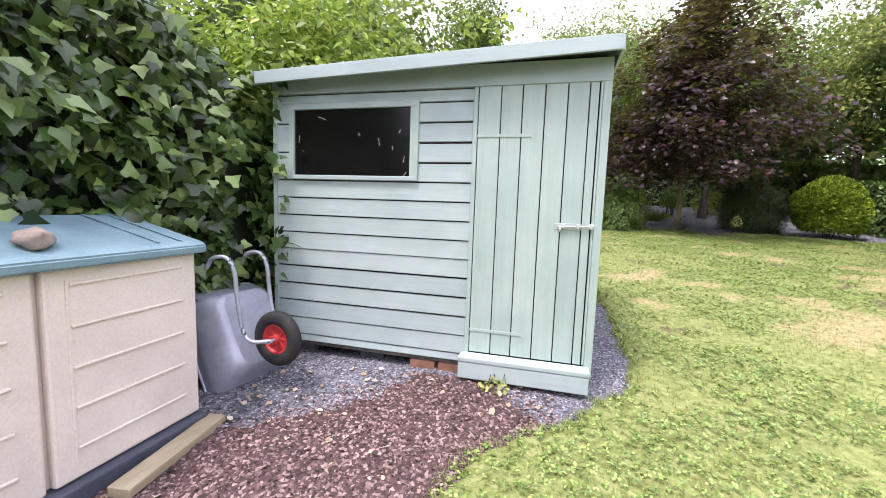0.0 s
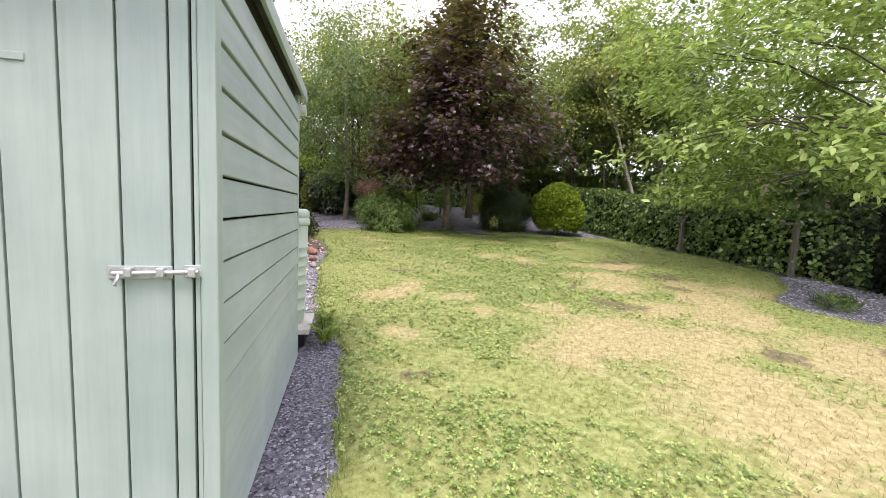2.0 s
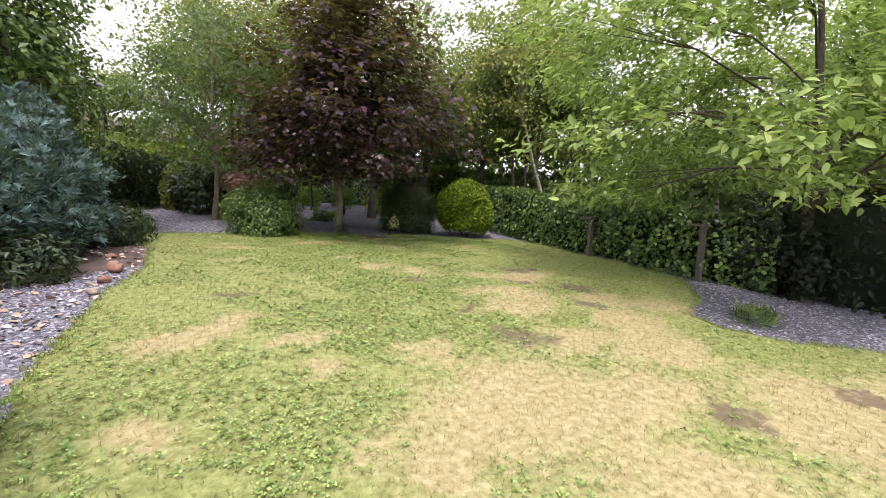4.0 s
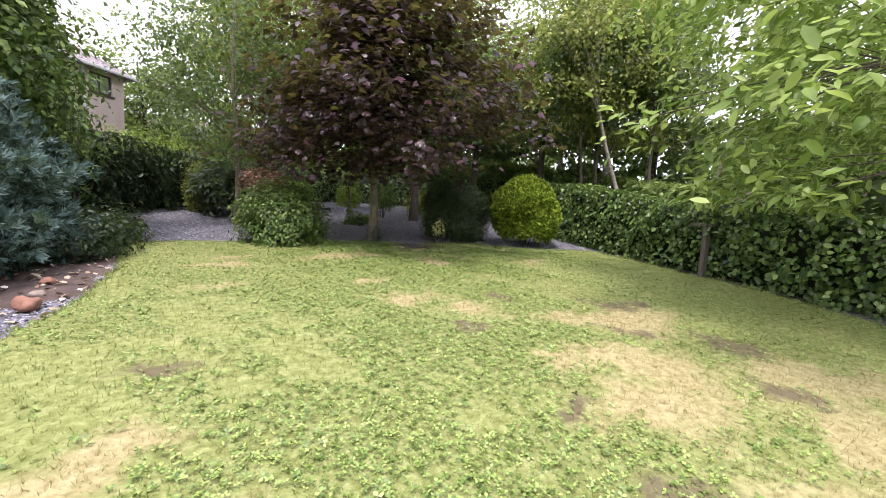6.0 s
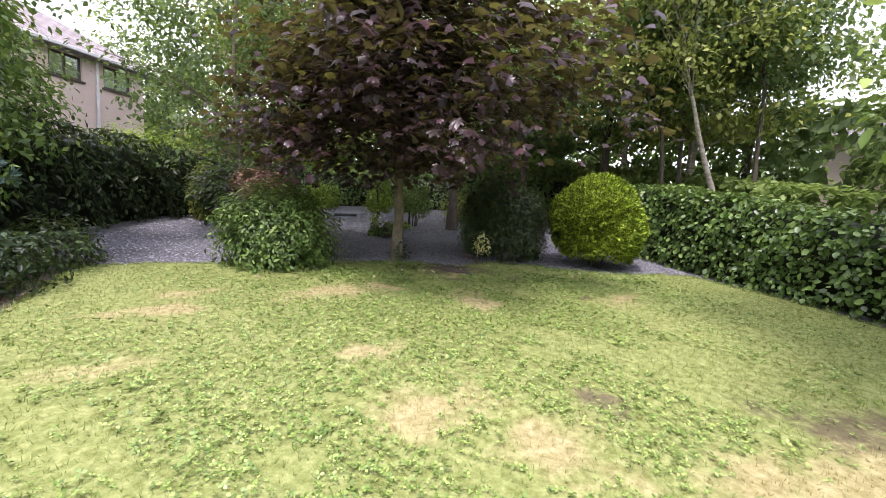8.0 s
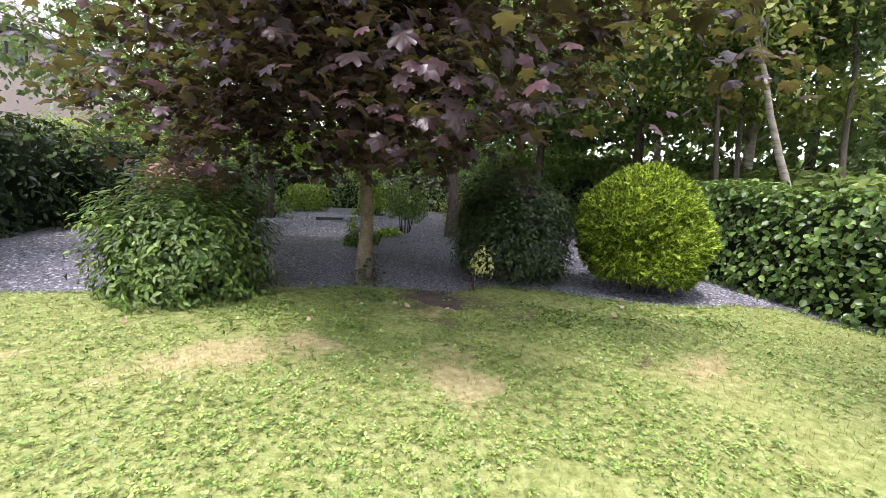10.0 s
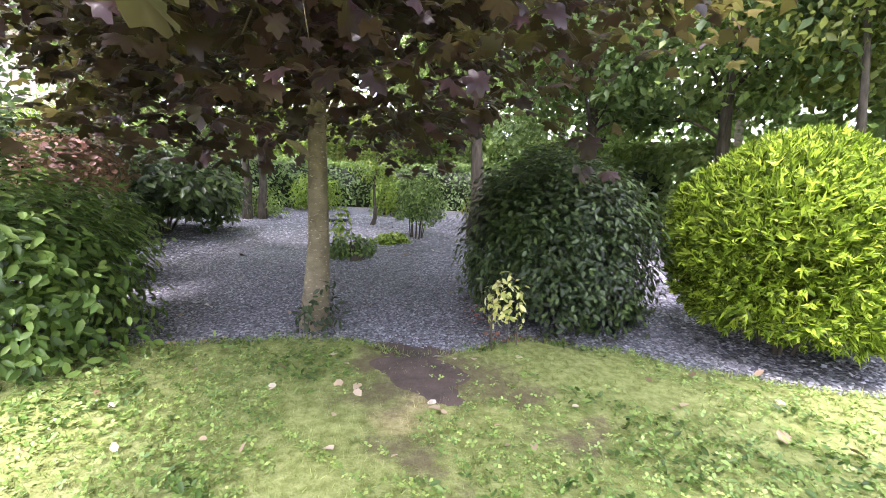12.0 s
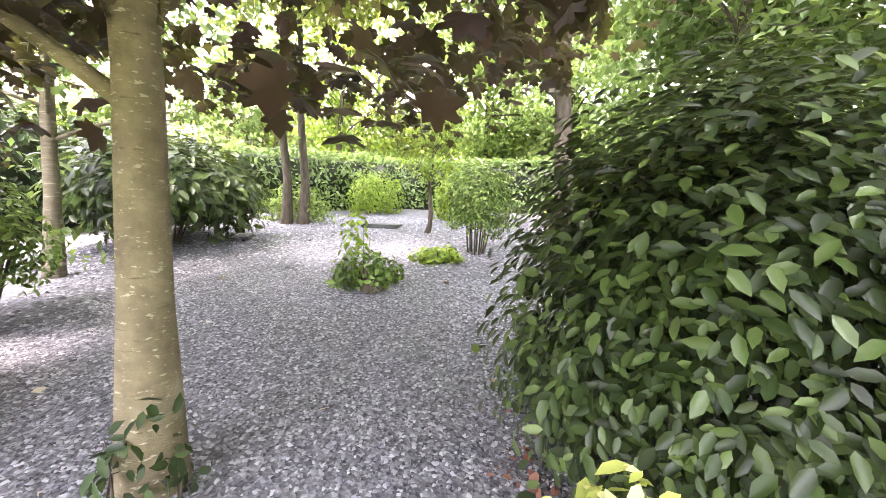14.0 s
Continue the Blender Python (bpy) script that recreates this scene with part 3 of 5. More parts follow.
def bush_points(c, radii, n, seed, depth=0.3, lump=0.12, flat=-0.75, clump=0.0):
    """Points in the outer shell of a rounded bush, with outward normals; clump gathers them into twig ends of that reach."""
    per = 14 if clump else 1
    d = dirs(int(n / per * 1.5) + 8)
    d = d[d[:, 2] > flat][:max(1, n // per)]
    k = lumpy(d, seed, lump) * (1 - depth * rng.random(len(d)) ** 2)
    p = np.array(c) + d * np.array(radii) * k[:, None]
    if clump:
        p, d = np.repeat(p, per, axis=0), np.repeat(d, per, axis=0)
        p = p + rng.normal(size=p.shape) * clump
    nrm = unit(d / np.array(radii)) + (0.32 if clump else 0.5) * rng.normal(size=d.shape)
    return p, nrm


def bush(name, x, y, radii, top, n, size, shape, mat, label, category="bush", seed=1, stems=5, lump=0.12, depth=0.35, droop=0.5, base=None, stem_mat=None, group="", clump=0.0):
    """A leafy shrub standing on the ground: stems and a crown."""
    g = gz(x, y)
    ob = thing(name, x, y, g, label, category, group)
    rz = (top - g) / 1.62 if base is None else (top - base) / 2
    cz = top - rz
    p, nrm = bush_points((x, y, cz), (radii[0], radii[1], rz), n, seed, depth, lump, clump=clump)
    q, nq = bush_points((x, y, cz), (radii[0] * 0.74, radii[1] * 0.74, rz * 0.78), n // 3, seed, 0.5, lump)
    p, nrm = np.vstack([p, q]), np.vstack([nrm, nq])
    keep = p[:, 2] > ground_z(p[:, 0], p[:, 1]) + 0.02
    p, nrm = p[keep], nrm[keep]
    sz = size * rng.uniform(0.65, 1.25, len(p))
    if shape is SPRAY:
        out = unit(p - np.array((x, y, cz)))
        crown = leaves("crown", p - out * sz[:, None] * 0.4, rng.normal(size=p.shape), sz, shape, axis=out + np.array((0, 0, 0.45)) + 0.45 * rng.normal(size=p.shape))
    elif clump:
        out = unit(p - np.array((x, y, cz)))
        crown = leaves("crown", p, nrm + np.array((0, 0, 0.75)), sz, shape, axis=0.5 * out + np.array((0, 0, -0.45)) + 0.75 * rng.normal(size=p.shape))
    else:
        crown = leaves("crown", p, nrm + np.array((0, 0, 0.35)), sz, shape, droop)
    part("crown", crown, mat, ob)
    r = random.Random(seed)
    thick = min(0.018, 0.03 * radii[0])
    for _ in range(stems):
        a, s = r.uniform(0, 6.28), r.uniform(0.3, 0.75)
        foot = Vector((x + 0.12 * math.cos(a), y + 0.12 * math.sin(a), g - 0.03))
        tip = Vector((x + s * radii[0] * math.cos(a), y + s * radii[1] * math.sin(a), cz + r.uniform(0, 0.6) * rz))
        mid = foot.lerp(tip, 0.5) + Vector((0, 0, 0.1))
        part("stem", tubes("stem", [([foot, mid, tip], [thick, 0.66 * thick, 0.28 * thick])], 6), stem_mat or BARK_DARK, ob)
    return ob


def tree(name, x, y, trunk_r, fork, crown_c, crown_r, clusters, per, spread, size, shape, leaf, bark, label, seed=1, lean=(0, 0), trunk_top=None, inner=0.45, droop=0.5, limbs=16, flat=-1.0, lump=0.2, category="tree", floor=None, taper=0.0, rise=0.0, level=0.9, upper=None, clear=None, heart=0, open_side=None):
    """A tapered trunk with limbs that reach into a crown of leaf clumps."""
    g = gz(x, y)
    ob = thing(name, x, y, g, label, category)
    r = random.Random(seed)
    c, rad = np.array(crown_c, float), np.array(crown_r, float)
    d = dirs(clusters * 3)
    d = d[d[:, 2] > flat][:clusters]
    k = lumpy(d, seed, lump, 2.0) * (inner + (1 - inner) * rng.random(len(d)) ** 0.6)
    cc = c + d * rad * k[:, None]
    if heart:
        cc = np.vstack([cc, c + dirs(heart) * rad * rng.uniform(0.1, 0.55, (heart, 1))])
    if taper:
        shrink = 1 - taper * np.clip((cc[:, 2] - c[2] + 1.0) / (rad[2] + 1.0), 0, 1)
        cc[:, :2] = c[:2] + (cc[:, :2] - c[:2]) * shrink[:, None]
    if floor is not None:
        cc = cc[cc[:, 2] > floor + 0.05 + rise * np.clip((cc[:, 1] - y) / 1.5, 0, 1)]
    top = trunk_top or c[2] + 0.55 * rad[2]
    foot, head = Vector((x, y, g - 0.05)), Vector((x + lean[0], y + lean[1], top))
    pts, rds = [], []
    for i in range(9):
        f = i / 8
        p = foot.lerp(head, f) + Vector((r.uniform(-1, 1), r.uniform(-1, 1), 0)) * 0.05 * (f > 0) * (1 + f)
        pts.append(p)
        rds.append(trunk_r * ((1.35 if i == 0 else 1.0) * (1 - 0.85 * f)))
    part("trunk", tubes("trunk", [(pts, rds)], 12), bark, ob)
    order = list(range(len(cc)))
    r.shuffle(order)
    for i in order[:limbs]:
        tip = Vector(cc[i])
        h = min(max(fork, tip.z - r.uniform(0.25, 0.8) * math.hypot(tip.x - x, tip.y - y) - 0.2), top - 0.3)
        h = max(h, fork + 0.35 * (top - fork) * r.random() ** 2)
        f = (h - foot.z) / (head.z - foot.z)
        k = min(7, int(f * 8))
        start = pts[k].lerp(pts[k + 1], f * 8 - k)
        mid = start.lerp(tip, 0.5) + Vector((r.uniform(-0.2, 0.2), r.uniform(-0.2, 0.2), 0.1 * (tip - start).length))
        w = max(0.012, trunk_r * (1 - 0.85 * f) * 0.36)
        runs = [([start, start.lerp(mid, 0.5) + Vector((0, 0, 0.05)), mid, mid.lerp(tip, 0.6), tip], [w, w * 0.8, w * 0.6, w * 0.35, w * 0.15])]
        for _ in range(3):
            end = tip + Vector((r.uniform(-1, 1), r.uniform(-1, 1), r.uniform(-0.4, 0.7))) * spread * 1.5
            runs.append(([mid, mid.lerp(end, 0.5), end], [w * 0.4, w * 0.25, w * 0.08]))
        part("limb", tubes("limb", runs, 7), bark, ob)
    cnt = rng.integers(int(per * 0.6), int(per * 1.4) + 1, len(cc))
    idx = np.repeat(np.arange(len(cc)), cnt)
    off = rng.normal(size=(len(idx), 3)) * np.array((1, 1, 0.6)) * spread * 0.55
    p = cc[idx] + off
    if floor is not None:
        p = p[p[:, 2] > floor + rise * np.clip((p[:, 1] - y) / 1.5, 0, 1)]
    else:
        p = p[p[:, 2] > ground_z(p[:, 0], p[:, 1]) + 0.25]
    if open_side:
        ox, oy = open_side
        p = p[(p[:, 1] < oy) | (p[:, 2] > floor + 1.2 * np.clip(p[:, 0] - ox, 0, 1))]
    if clear:
        (ax, ay, az), (bx, by, bz_), gap = clear
        a3, e3 = np.array((ax, ay, az)), np.array((bx - ax, by - ay, bz_ - az))
        u = np.clip(((p - a3) @ e3) / (e3 @ e3), 0, 1)
        p = p[np.linalg.norm(p - a3 - u[:, None] * e3, axis=1) > gap]
    nrm = np.array((0, 0, level)) + unit(p - c) * 0.7 + rng.normal(size=p.shape) * 0.7
    sz = size * rng.uniform(0.6, 1.25, len(p))
    high = p[:, 2] > (upper[0] if upper else 1e9)
    sz[high] *= 1.25
    part("crown", leaves("crown", p[~high], nrm[~high], sz[~high], shape, droop), leaf, ob)
    if upper:
        part("upper_crown", leaves("upper_crown", p[high], nrm[high], sz[high], upper[1], droop), leaf, ob)
    return ob


def hedge(name, line, half, height, n, size, shape, mat, label, seed=1, lump=0.12, core=True, category="hedge", shag=0.05):
    """A hedge along a line of (x, y, top z): leaves over its two faces and its top, on a smooth near-black core that
    stands in for inner shade.
    """
    ob = thing(name, line[0][0], line[0][1], gz(line[0][0], line[0][1]), label, category)
    P = np.array(line, float)
    seg = np.linalg.norm(np.diff(P[:, :2], axis=0), axis=1)
    s = np.concatenate([[0], np.cumsum(seg)])
    u = rng.random(n) * s[-1]
    cx, cy, tz = (np.interp(u, s, P[:, i]) for i in range(3))
    k = np.clip(np.searchsorted(s, u) - 1, 0, len(seg) - 1)
    t = np.diff(P[:, :2], axis=0)[k] / seg[k][:, None]
    side = np.stack([t[:, 1], -t[:, 0]], 1)
    gzv = ground_z(cx, cy)
    hh = tz - gzv
    # around the section: up one face, over the top, down the other
    w = rng.random(n) * (2 * hh.mean() + 2 * half)
    H = hh.mean()
    lo, up, over = w < H, (w >= H) & (w < H + 2 * half), w >= H + 2 * half
    lat = np.where(lo, -half, np.where(over, half, -half + (w - H)))
    ver = np.where(lo, w / H, np.where(over, (w - H - 2 * half) / H, 1.0))
    bulge = 1 + lump * wobble(u, ver * 2 + seed, 0.22) + 0.5 * lump * wobble(u, ver * 3, 0.6) - 0.25 * np.maximum(ver - 0.8, 0) * 2
    tuft = shag * (np.sin(u * 7.3 + ver * 5.1 + 2 * np.sin(u * 2.9)) * np.sin(ver * hh * 6.7 + 1.6 * np.sin(u * 4.4)))
    lat2 = lat * bulge + np.sign(lat) * tuft * 1.4 + rng.normal(size=n) * shag
    z = gzv + ver * hh * (1 + 0.06 * wobble(u + seed, lat, 0.3)) - np.abs(rng.normal(size=n)) * 0.05 * (ver >= 1)
    p = np.stack([cx + side[:, 0] * lat2, cy + side[:, 1] * lat2, z], 1)
    nrm = np.stack([side[:, 0] * np.sign(lat) * (ver < 1), side[:, 1] * np.sign(lat) * (ver < 1), 0.35 + 4 * max(0.0, shag - 0.05) + 1.0 * (ver >= 1)], 1) + rng.normal(size=(n, 3)) * (0.3 + 2 * shag)
    part("foliage", leaves("foliage", p, nrm, size * rng.uniform(0.6, 1.25, n), shape, 0.5), mat, ob)
    # Smooth near-black core blocks the view through; its colour stands for inner shade.
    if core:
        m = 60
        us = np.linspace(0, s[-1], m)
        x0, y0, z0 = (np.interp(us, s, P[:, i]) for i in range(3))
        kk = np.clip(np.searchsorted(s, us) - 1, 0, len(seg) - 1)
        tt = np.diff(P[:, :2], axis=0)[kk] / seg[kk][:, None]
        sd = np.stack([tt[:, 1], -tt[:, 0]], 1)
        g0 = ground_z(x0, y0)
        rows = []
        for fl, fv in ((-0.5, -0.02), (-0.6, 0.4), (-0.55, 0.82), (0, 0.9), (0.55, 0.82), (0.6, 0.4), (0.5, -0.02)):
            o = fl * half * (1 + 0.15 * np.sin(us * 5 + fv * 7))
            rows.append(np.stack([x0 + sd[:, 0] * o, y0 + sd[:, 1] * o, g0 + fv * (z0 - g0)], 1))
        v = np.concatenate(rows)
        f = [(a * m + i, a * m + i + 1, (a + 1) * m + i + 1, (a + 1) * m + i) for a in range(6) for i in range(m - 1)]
        part("shade_core", mesh_from("shade_core", v, f, smooth=True), NIGHT, ob)
    return ob


# ---- ground, lawn, mulch ----
def sheet(name, xs, ys, zfun, mat, keep=None):
    X, Y = np.meshgrid(xs, ys)
    Z = zfun(X, Y)
    nx, ny = len(xs), len(ys)
    i = (np.arange(ny - 1)[:, None] * nx + np.arange(nx - 1)[None]).ravel()
    f = np.stack([i, i + 1, i + nx + 1, i + nx], 1)
    v = np.stack([X.ravel(), Y.ravel(), Z.ravel()], 1)
    if keep is not None:
        ok = keep(X, Y).ravel()
        f = f[ok[f].any(1)]
        used = np.unique(f)
        remap = np.full(len(v), -1)
        remap[used] = np.arange(len(used))
        v, f = v[used], remap[f]
    return mesh_from(name, v, f, (mat,), smooth=True)


def axis_steps(lo, hi, step, far_to):
    mid = np.arange(lo, hi, step)
    out = hi + np.array([0, 3, 8, 16, 30, 60, 120, 300, 900])
    return np.concatenate([(lo - np.array([900, 300, 120, 60, 30, 16, 8, 3])), mid, out])


setting("ground", sheet("ground", axis_steps(-12, 24, 0.3, 900), axis_steps(-10, 36, 0.3, 900), lambda x, y: ground_z(x, y), None),
        GROUND_MAT, "blue-grey slate gravel and rough ground around the garden", "ground")


def lawn_z(x, y):
    e = inside_by(LAWN, x, y) + 0.05 * wobble(x, y)
    return ground_z(x, y) + 0.035 * np.clip(e / 0.12, -1, 1) + 0.008 * wobble(x, y, 0.5)


lawn_mesh = sheet("lawn", np.arange(-1.6, 12.0, 0.09), np.arange(-8.4, 16.4, 0.09), lawn_z, None, lambda x, y: inside_by(LAWN, x, y) > -0.14)
spots = np.array([v.co[:2] for v in lawn_mesh.vertices])
setting("lawn", wear_on(lawn_mesh, spots[:, 0], spots[:, 1]),
        LAWN_MAT, "mown lawn of green grass with straw-yellow dry patches", "lawn")


def bark_z(x, y):
    e = inside_by(BARK, x, y) + 0.12 * wobble(x, y, 0.7)
    return ground_z(x, y) + 0.02 * np.clip(e / 0.15, -1, 1)


setting("mulch_bed", sheet("mulch_bed", np.arange(-2.6, 0.5, 0.07), np.arange(-3.4, 3.3, 0.07), bark_z, None, lambda x, y: inside_by(BARK, x, y) > -0.18),
        MULCH_MAT, "reddish bark mulch scattered with dry leaves", "mulch")


def soil_z(x, y):
    e = 0.5 - np.hypot((x - 5.22) / 1.15, (y - 15.12) / 0.95) + 0.12 * wobble(x, y, 0.6) + 0.2 * wobble(x, y, 0.23) + 0.08 * wobble(y, x, 1.7)
    return ground_z(x, y) + 0.02 + 0.024 * np.clip(e / 0.25, -1, 1)


setting("bare_earth", sheet("bare_earth", np.arange(4.2, 6.3, 0.05), np.arange(14.3, 16.0, 0.05), soil_z, None, lambda x, y: np.hypot((x - 5.22) / 1.15, y - 15.12) < 0.72),
        SOIL_MAT, "worn patch of bare brown earth at the lawn's edge", "soil")

BED = [(-2.4, 9.8), (-0.6, 9.9), (0.12, 10.6), (0.25, 11.0), (0.02, 12.2), (-0.38, 13.4), (-0.75, 14.7), (-2.6, 15.0)]


def bed_z(x, y):
    e = inside_by(BED, x, y) + 0.2 * wobble(x, y, 0.5)
    return ground_z(x, y) + 0.035 * np.clip(e / 0.2, -1, 1)


setting("planting_bed", sheet("planting_bed", np.arange(-2.9, 0.6, 0.08), np.arange(9.4, 15.4, 0.08), bed_z, None, lambda x, y: inside_by(BED, x, y) > -0.3),
        SOIL_MAT, "dark soil of the planting bed under the juniper", "soil")

# ---- garden shed ----
SX0, SX1, SY0, SY1 = -2.42, 0.34, 3.15, 5.42
SG = 0.24
shed = thing("garden_shed", (SX0 + SX1) / 2, (SY0 + SY1) / 2, 0.1, "sage-green painted timber garden shed with a plank door", "shed")


def lap_board(length, height=0.143):
    """A feather-edged board along x, thick at its lower edge."""
    bm = bmesh.new()
    prof = [(0.0, 0.0), (-0.026, 0.0), (-0.029, 0.004), (-0.02, height), (0.0, height)]
    ends = [[bm.verts.new((x, y, z)) for y, z in prof] for x in (0, length)]
    for i in range(5):
        bm.faces.new((ends[0][i], ends[0][(i + 1) % 5], ends[1][(i + 1) % 5], ends[1][i]))
    bm.faces.new(ends[0][::-1])
    bm.faces.new(ends[1])
    bmesh.ops.recalc_face_normals(bm, faces=bm.faces)
    me = bpy.data.meshes.new("board")
    bm.to_mesh(me)
    bm.free()
    me.materials.append(SAGE_H)
    return me


# Near-black panels behind the boards give the gaps their shadow by colour.
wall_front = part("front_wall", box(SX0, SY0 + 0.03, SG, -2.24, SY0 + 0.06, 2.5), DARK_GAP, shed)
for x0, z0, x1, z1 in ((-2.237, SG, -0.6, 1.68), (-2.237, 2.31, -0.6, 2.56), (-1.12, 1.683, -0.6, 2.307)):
    part("shade_backing_panel", box(x0, SY0 + 0.03, z0, x1, SY0 + 0.06, z1), DARK_GAP, wall_front)
part("header_board", box(SX0, SY0 - 0.022, 2.4, SX1, SY0 + 0.028, 2.56), SAGE_H, wall_front)
LOW = (1.53, 1.378, 1.226, 1.074, 0.926, 0.768, 0.61, 0.452, 0.3)
full = lap_board(-0.635 - SX0 - 0.02)
for z in LOW:
    part("board", full, None, wall_front, at=pose(SX0 + 0.02, SY0 + 0.03, z))
part("board", lap_board(-0.635 - SX0 - 0.02, 0.056), None, wall_front, at=pose(SX0 + 0.02, SY0 + 0.03, 0.235))
short = lap_board(0.44)
for z in (2.306, 2.152, 1.996, 1.838, 1.682):
    part("board", short if z < 2.3 else lap_board(0.44, 0.085), None, wall_front, at=pose(-1.075, SY0 + 0.03, z))
left_short = lap_board(0.17, 0.23)
for z in (2.16, 1.92, 1.682):
    part("board", left_short if z < 2 else lap_board(0.17, 0.23), None, wall_front, at=pose(SX0, SY0 + 0.03, z))
part("board", lap_board(1.36, 0.07), None, wall_front, at=pose(SX0 + 0.02, SY0 + 0.03, 2.32))
part("corner_trim", box(SX0 - 0.01, SY0 - 0.004, 0.235, SX0 + 0.03, SY0 + 0.03, 2.4), SAGE_V, wall_front)
part("door_post", box(-0.637, SY0 - 0.012, 0.31, -0.603, SY0 + 0.03, 2.4), SAGE_V, wall_front)

window = part("window", box(-2.24, SY0 - 0.018, 2.27, -1.08, SY0 + 0.03, 2.318, 0.006), SAGE_H, shed, "dark dusty window in a sage-green frame")
part("bottom_rail", box(-2.24, SY0 - 0.02, 1.684, -1.08, SY0 + 0.03, 1.722, 0.006), SAGE_H, window)
part("side_rail", box(-2.262, SY0 - 0.017, 1.684, -2.214, SY0 + 0.029, 2.316, 0.006), SAGE_V, window)
part("side_rail", box(-1.146, SY0 - 0.017, 1.684, -1.076, SY0 + 0.029, 2.316, 0.006), SAGE_V, window)
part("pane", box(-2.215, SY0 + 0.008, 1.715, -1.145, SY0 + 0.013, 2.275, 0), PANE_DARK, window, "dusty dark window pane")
for cx, cz, cl, ca in ((-1.95, 2.2, 0.12, 20), (-1.42, 2.0, 0.09, 80), (-1.3, 1.95, 0.06, 75), (-1.2, 1.86, 0.08, 100), (-1.24, 2.08, 0.05, 110), (-2.17, 2.03, 0.09, 95), (-1.6, 2.06, 0.04, 60), (-1.19, 1.74, 0.05, 130)):
    part("cobweb", box(-cl / 3, -0.001, -0.0016, cl / 3, 0.001, 0.0016, 0, pose(cx, SY0 + 0.004, cz, 0, ca, 0)), WHITE_PAINT, window, "pale cobweb scrap on the glass")

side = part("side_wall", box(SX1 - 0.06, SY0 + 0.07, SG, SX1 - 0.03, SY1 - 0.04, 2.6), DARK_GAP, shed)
side_board = lap_board(SY1 - SY0 - 0.07)
part("board", lap_board(SY1 - SY0 - 0.07, 0.08), None, side, at=pose(SX1 - 0.03, SY0 + 0.05, 0.235, 0, 0, 90))
for i in range(14):
    z = 0.325 + i * 0.1545
    part("board", side_board, None, side, at=pose(SX1 - 0.03, SY0 + 0.05, z, 0, 0, 90))
part("corner_trim", box(SX1 - 0.055, SY0 - 0.018, 0.235, SX1 + 0.002, SY0 + 0.05, 2.56, 0.006), SAGE_V, side)
part("corner_trim", box(SX1 - 0.05, SY1 - 0.02, 0.235, SX1 - 0.002, SY1 + 0.03, 2.56, 0.006), SAGE_V, side)
part("back_wall", box(SX0, SY1 - 0.035, SG, SX1 - 0.07, SY1, 2.55), SAGE_H, shed)
part("left_wall", box(SX0, SY0 + 0.065, SG, SX0 + 0.03, SY1 - 0.04, 2.45), SAGE_H, shed)
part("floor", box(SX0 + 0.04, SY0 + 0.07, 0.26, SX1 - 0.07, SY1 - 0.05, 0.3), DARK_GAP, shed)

roof_m = pose(SX1 + 0.02, SY0 - 0.17, 2.6, 0, -2.0, 0)
roof = part("roof", box(-2.82, 0.0, 0.0, 0.0, 2.62, 0.04, 0.004, roof_m), FELT_MAT, shed, "flat felted roof")
part("front_fascia", box(-2.82, -0.026, -0.055, 0.012, -0.002, 0.045, 0.004, roof_m), SAGE_H, roof, "sage-green roof fascia board")
part("side_fascia", box(0.002, 0.0, -0.055, 0.026, 2.64, 0.045, 0.004, roof_m), SAGE_H, roof, "sage-green roof fascia board")
part("gutter", tubes("gutter", [([(SX1 + 0.04, SY1 + 0.16, 2.47), (0.2, SY1 + 0.16, 2.47)], [0.05, 0.05])], 12), WHITE_PAINT, roof, "short pale gutter end")

# Near-black backing paints the shadow lines between the door planks.
door = part("door", box(-0.6, SY0 + 0.012, 0.335, 0.262, SY0 + 0.028, 2.405), DARK_GAP, shed, "sage-green plank shed door, closed")
cuts = (-0.6, -0.428, -0.27, -0.108, 0.05, 0.198, 0.262)
for a, b2 in zip(cuts, cuts[1:]):
    part("plank", box(a + 0.004, SY0 - 0.01, 0.335, b2 - 0.004, SY0 + 0.0118, 2.403, 0.003), SAGE_V, door)
part("jamb", box(0.268, SY0 - 0.012, 0.335, 0.284, SY0 + 0.028, 2.4, 0.003), SAGE_V, shed)
for z in (2.035, 0.515):
    part("strap_hinge", box(-0.6, SY0 - 0.016, z - 0.012, -0.19, SY0 - 0.0105, z + 0.012, 0.002), SAGE_V, door, "painted strap hinge")
bolt = part("bolt", tubes("bolt", [([(0.03, SY0 - 0.03, 1.372), (0.285, SY0 - 0.03, 1.378)], [0.008, 0.008]),
                                   ([(0.05, SY0 - 0.03, 1.372), (0.05, SY0 - 0.05, 1.36), (0.047, SY0 - 0.055, 1.335)], [0.007, 0.007, 0.006])], 10), ZINC, door, "galvanised sliding bolt")
plates = bmesh.new()
for x0, x1, zz in ((0.01, 0.2, 1.374), (0.235, 0.3, 1.378)):
    add_box(plates, x0, SY0 - 0.016, zz - 0.022, x1, SY0 - 0.0105, zz + 0.022, None, 0.002)
for xx in (0.075, 0.17, 0.265):
    add_box(plates, xx - 0.012, SY0 - 0.042, 1.36, xx + 0.012, SY0 - 0.016, 1.392, None, 0.004)
part("bolt_plate", plates, ZINC, door, "galvanised bolt plate")
step = part("door_step", box(-0.655, SY0 - 0.145, 0.16, 0.318, SY0 - 0.115, 0.29, 0.006), SAGE_H, shed, "sage-green boxed timber step")
part("tread", box(-0.66, SY0 - 0.15, 0.292, 0.322, SY0 - 0.012, 0.33, 0.008), SAGE_H, step)
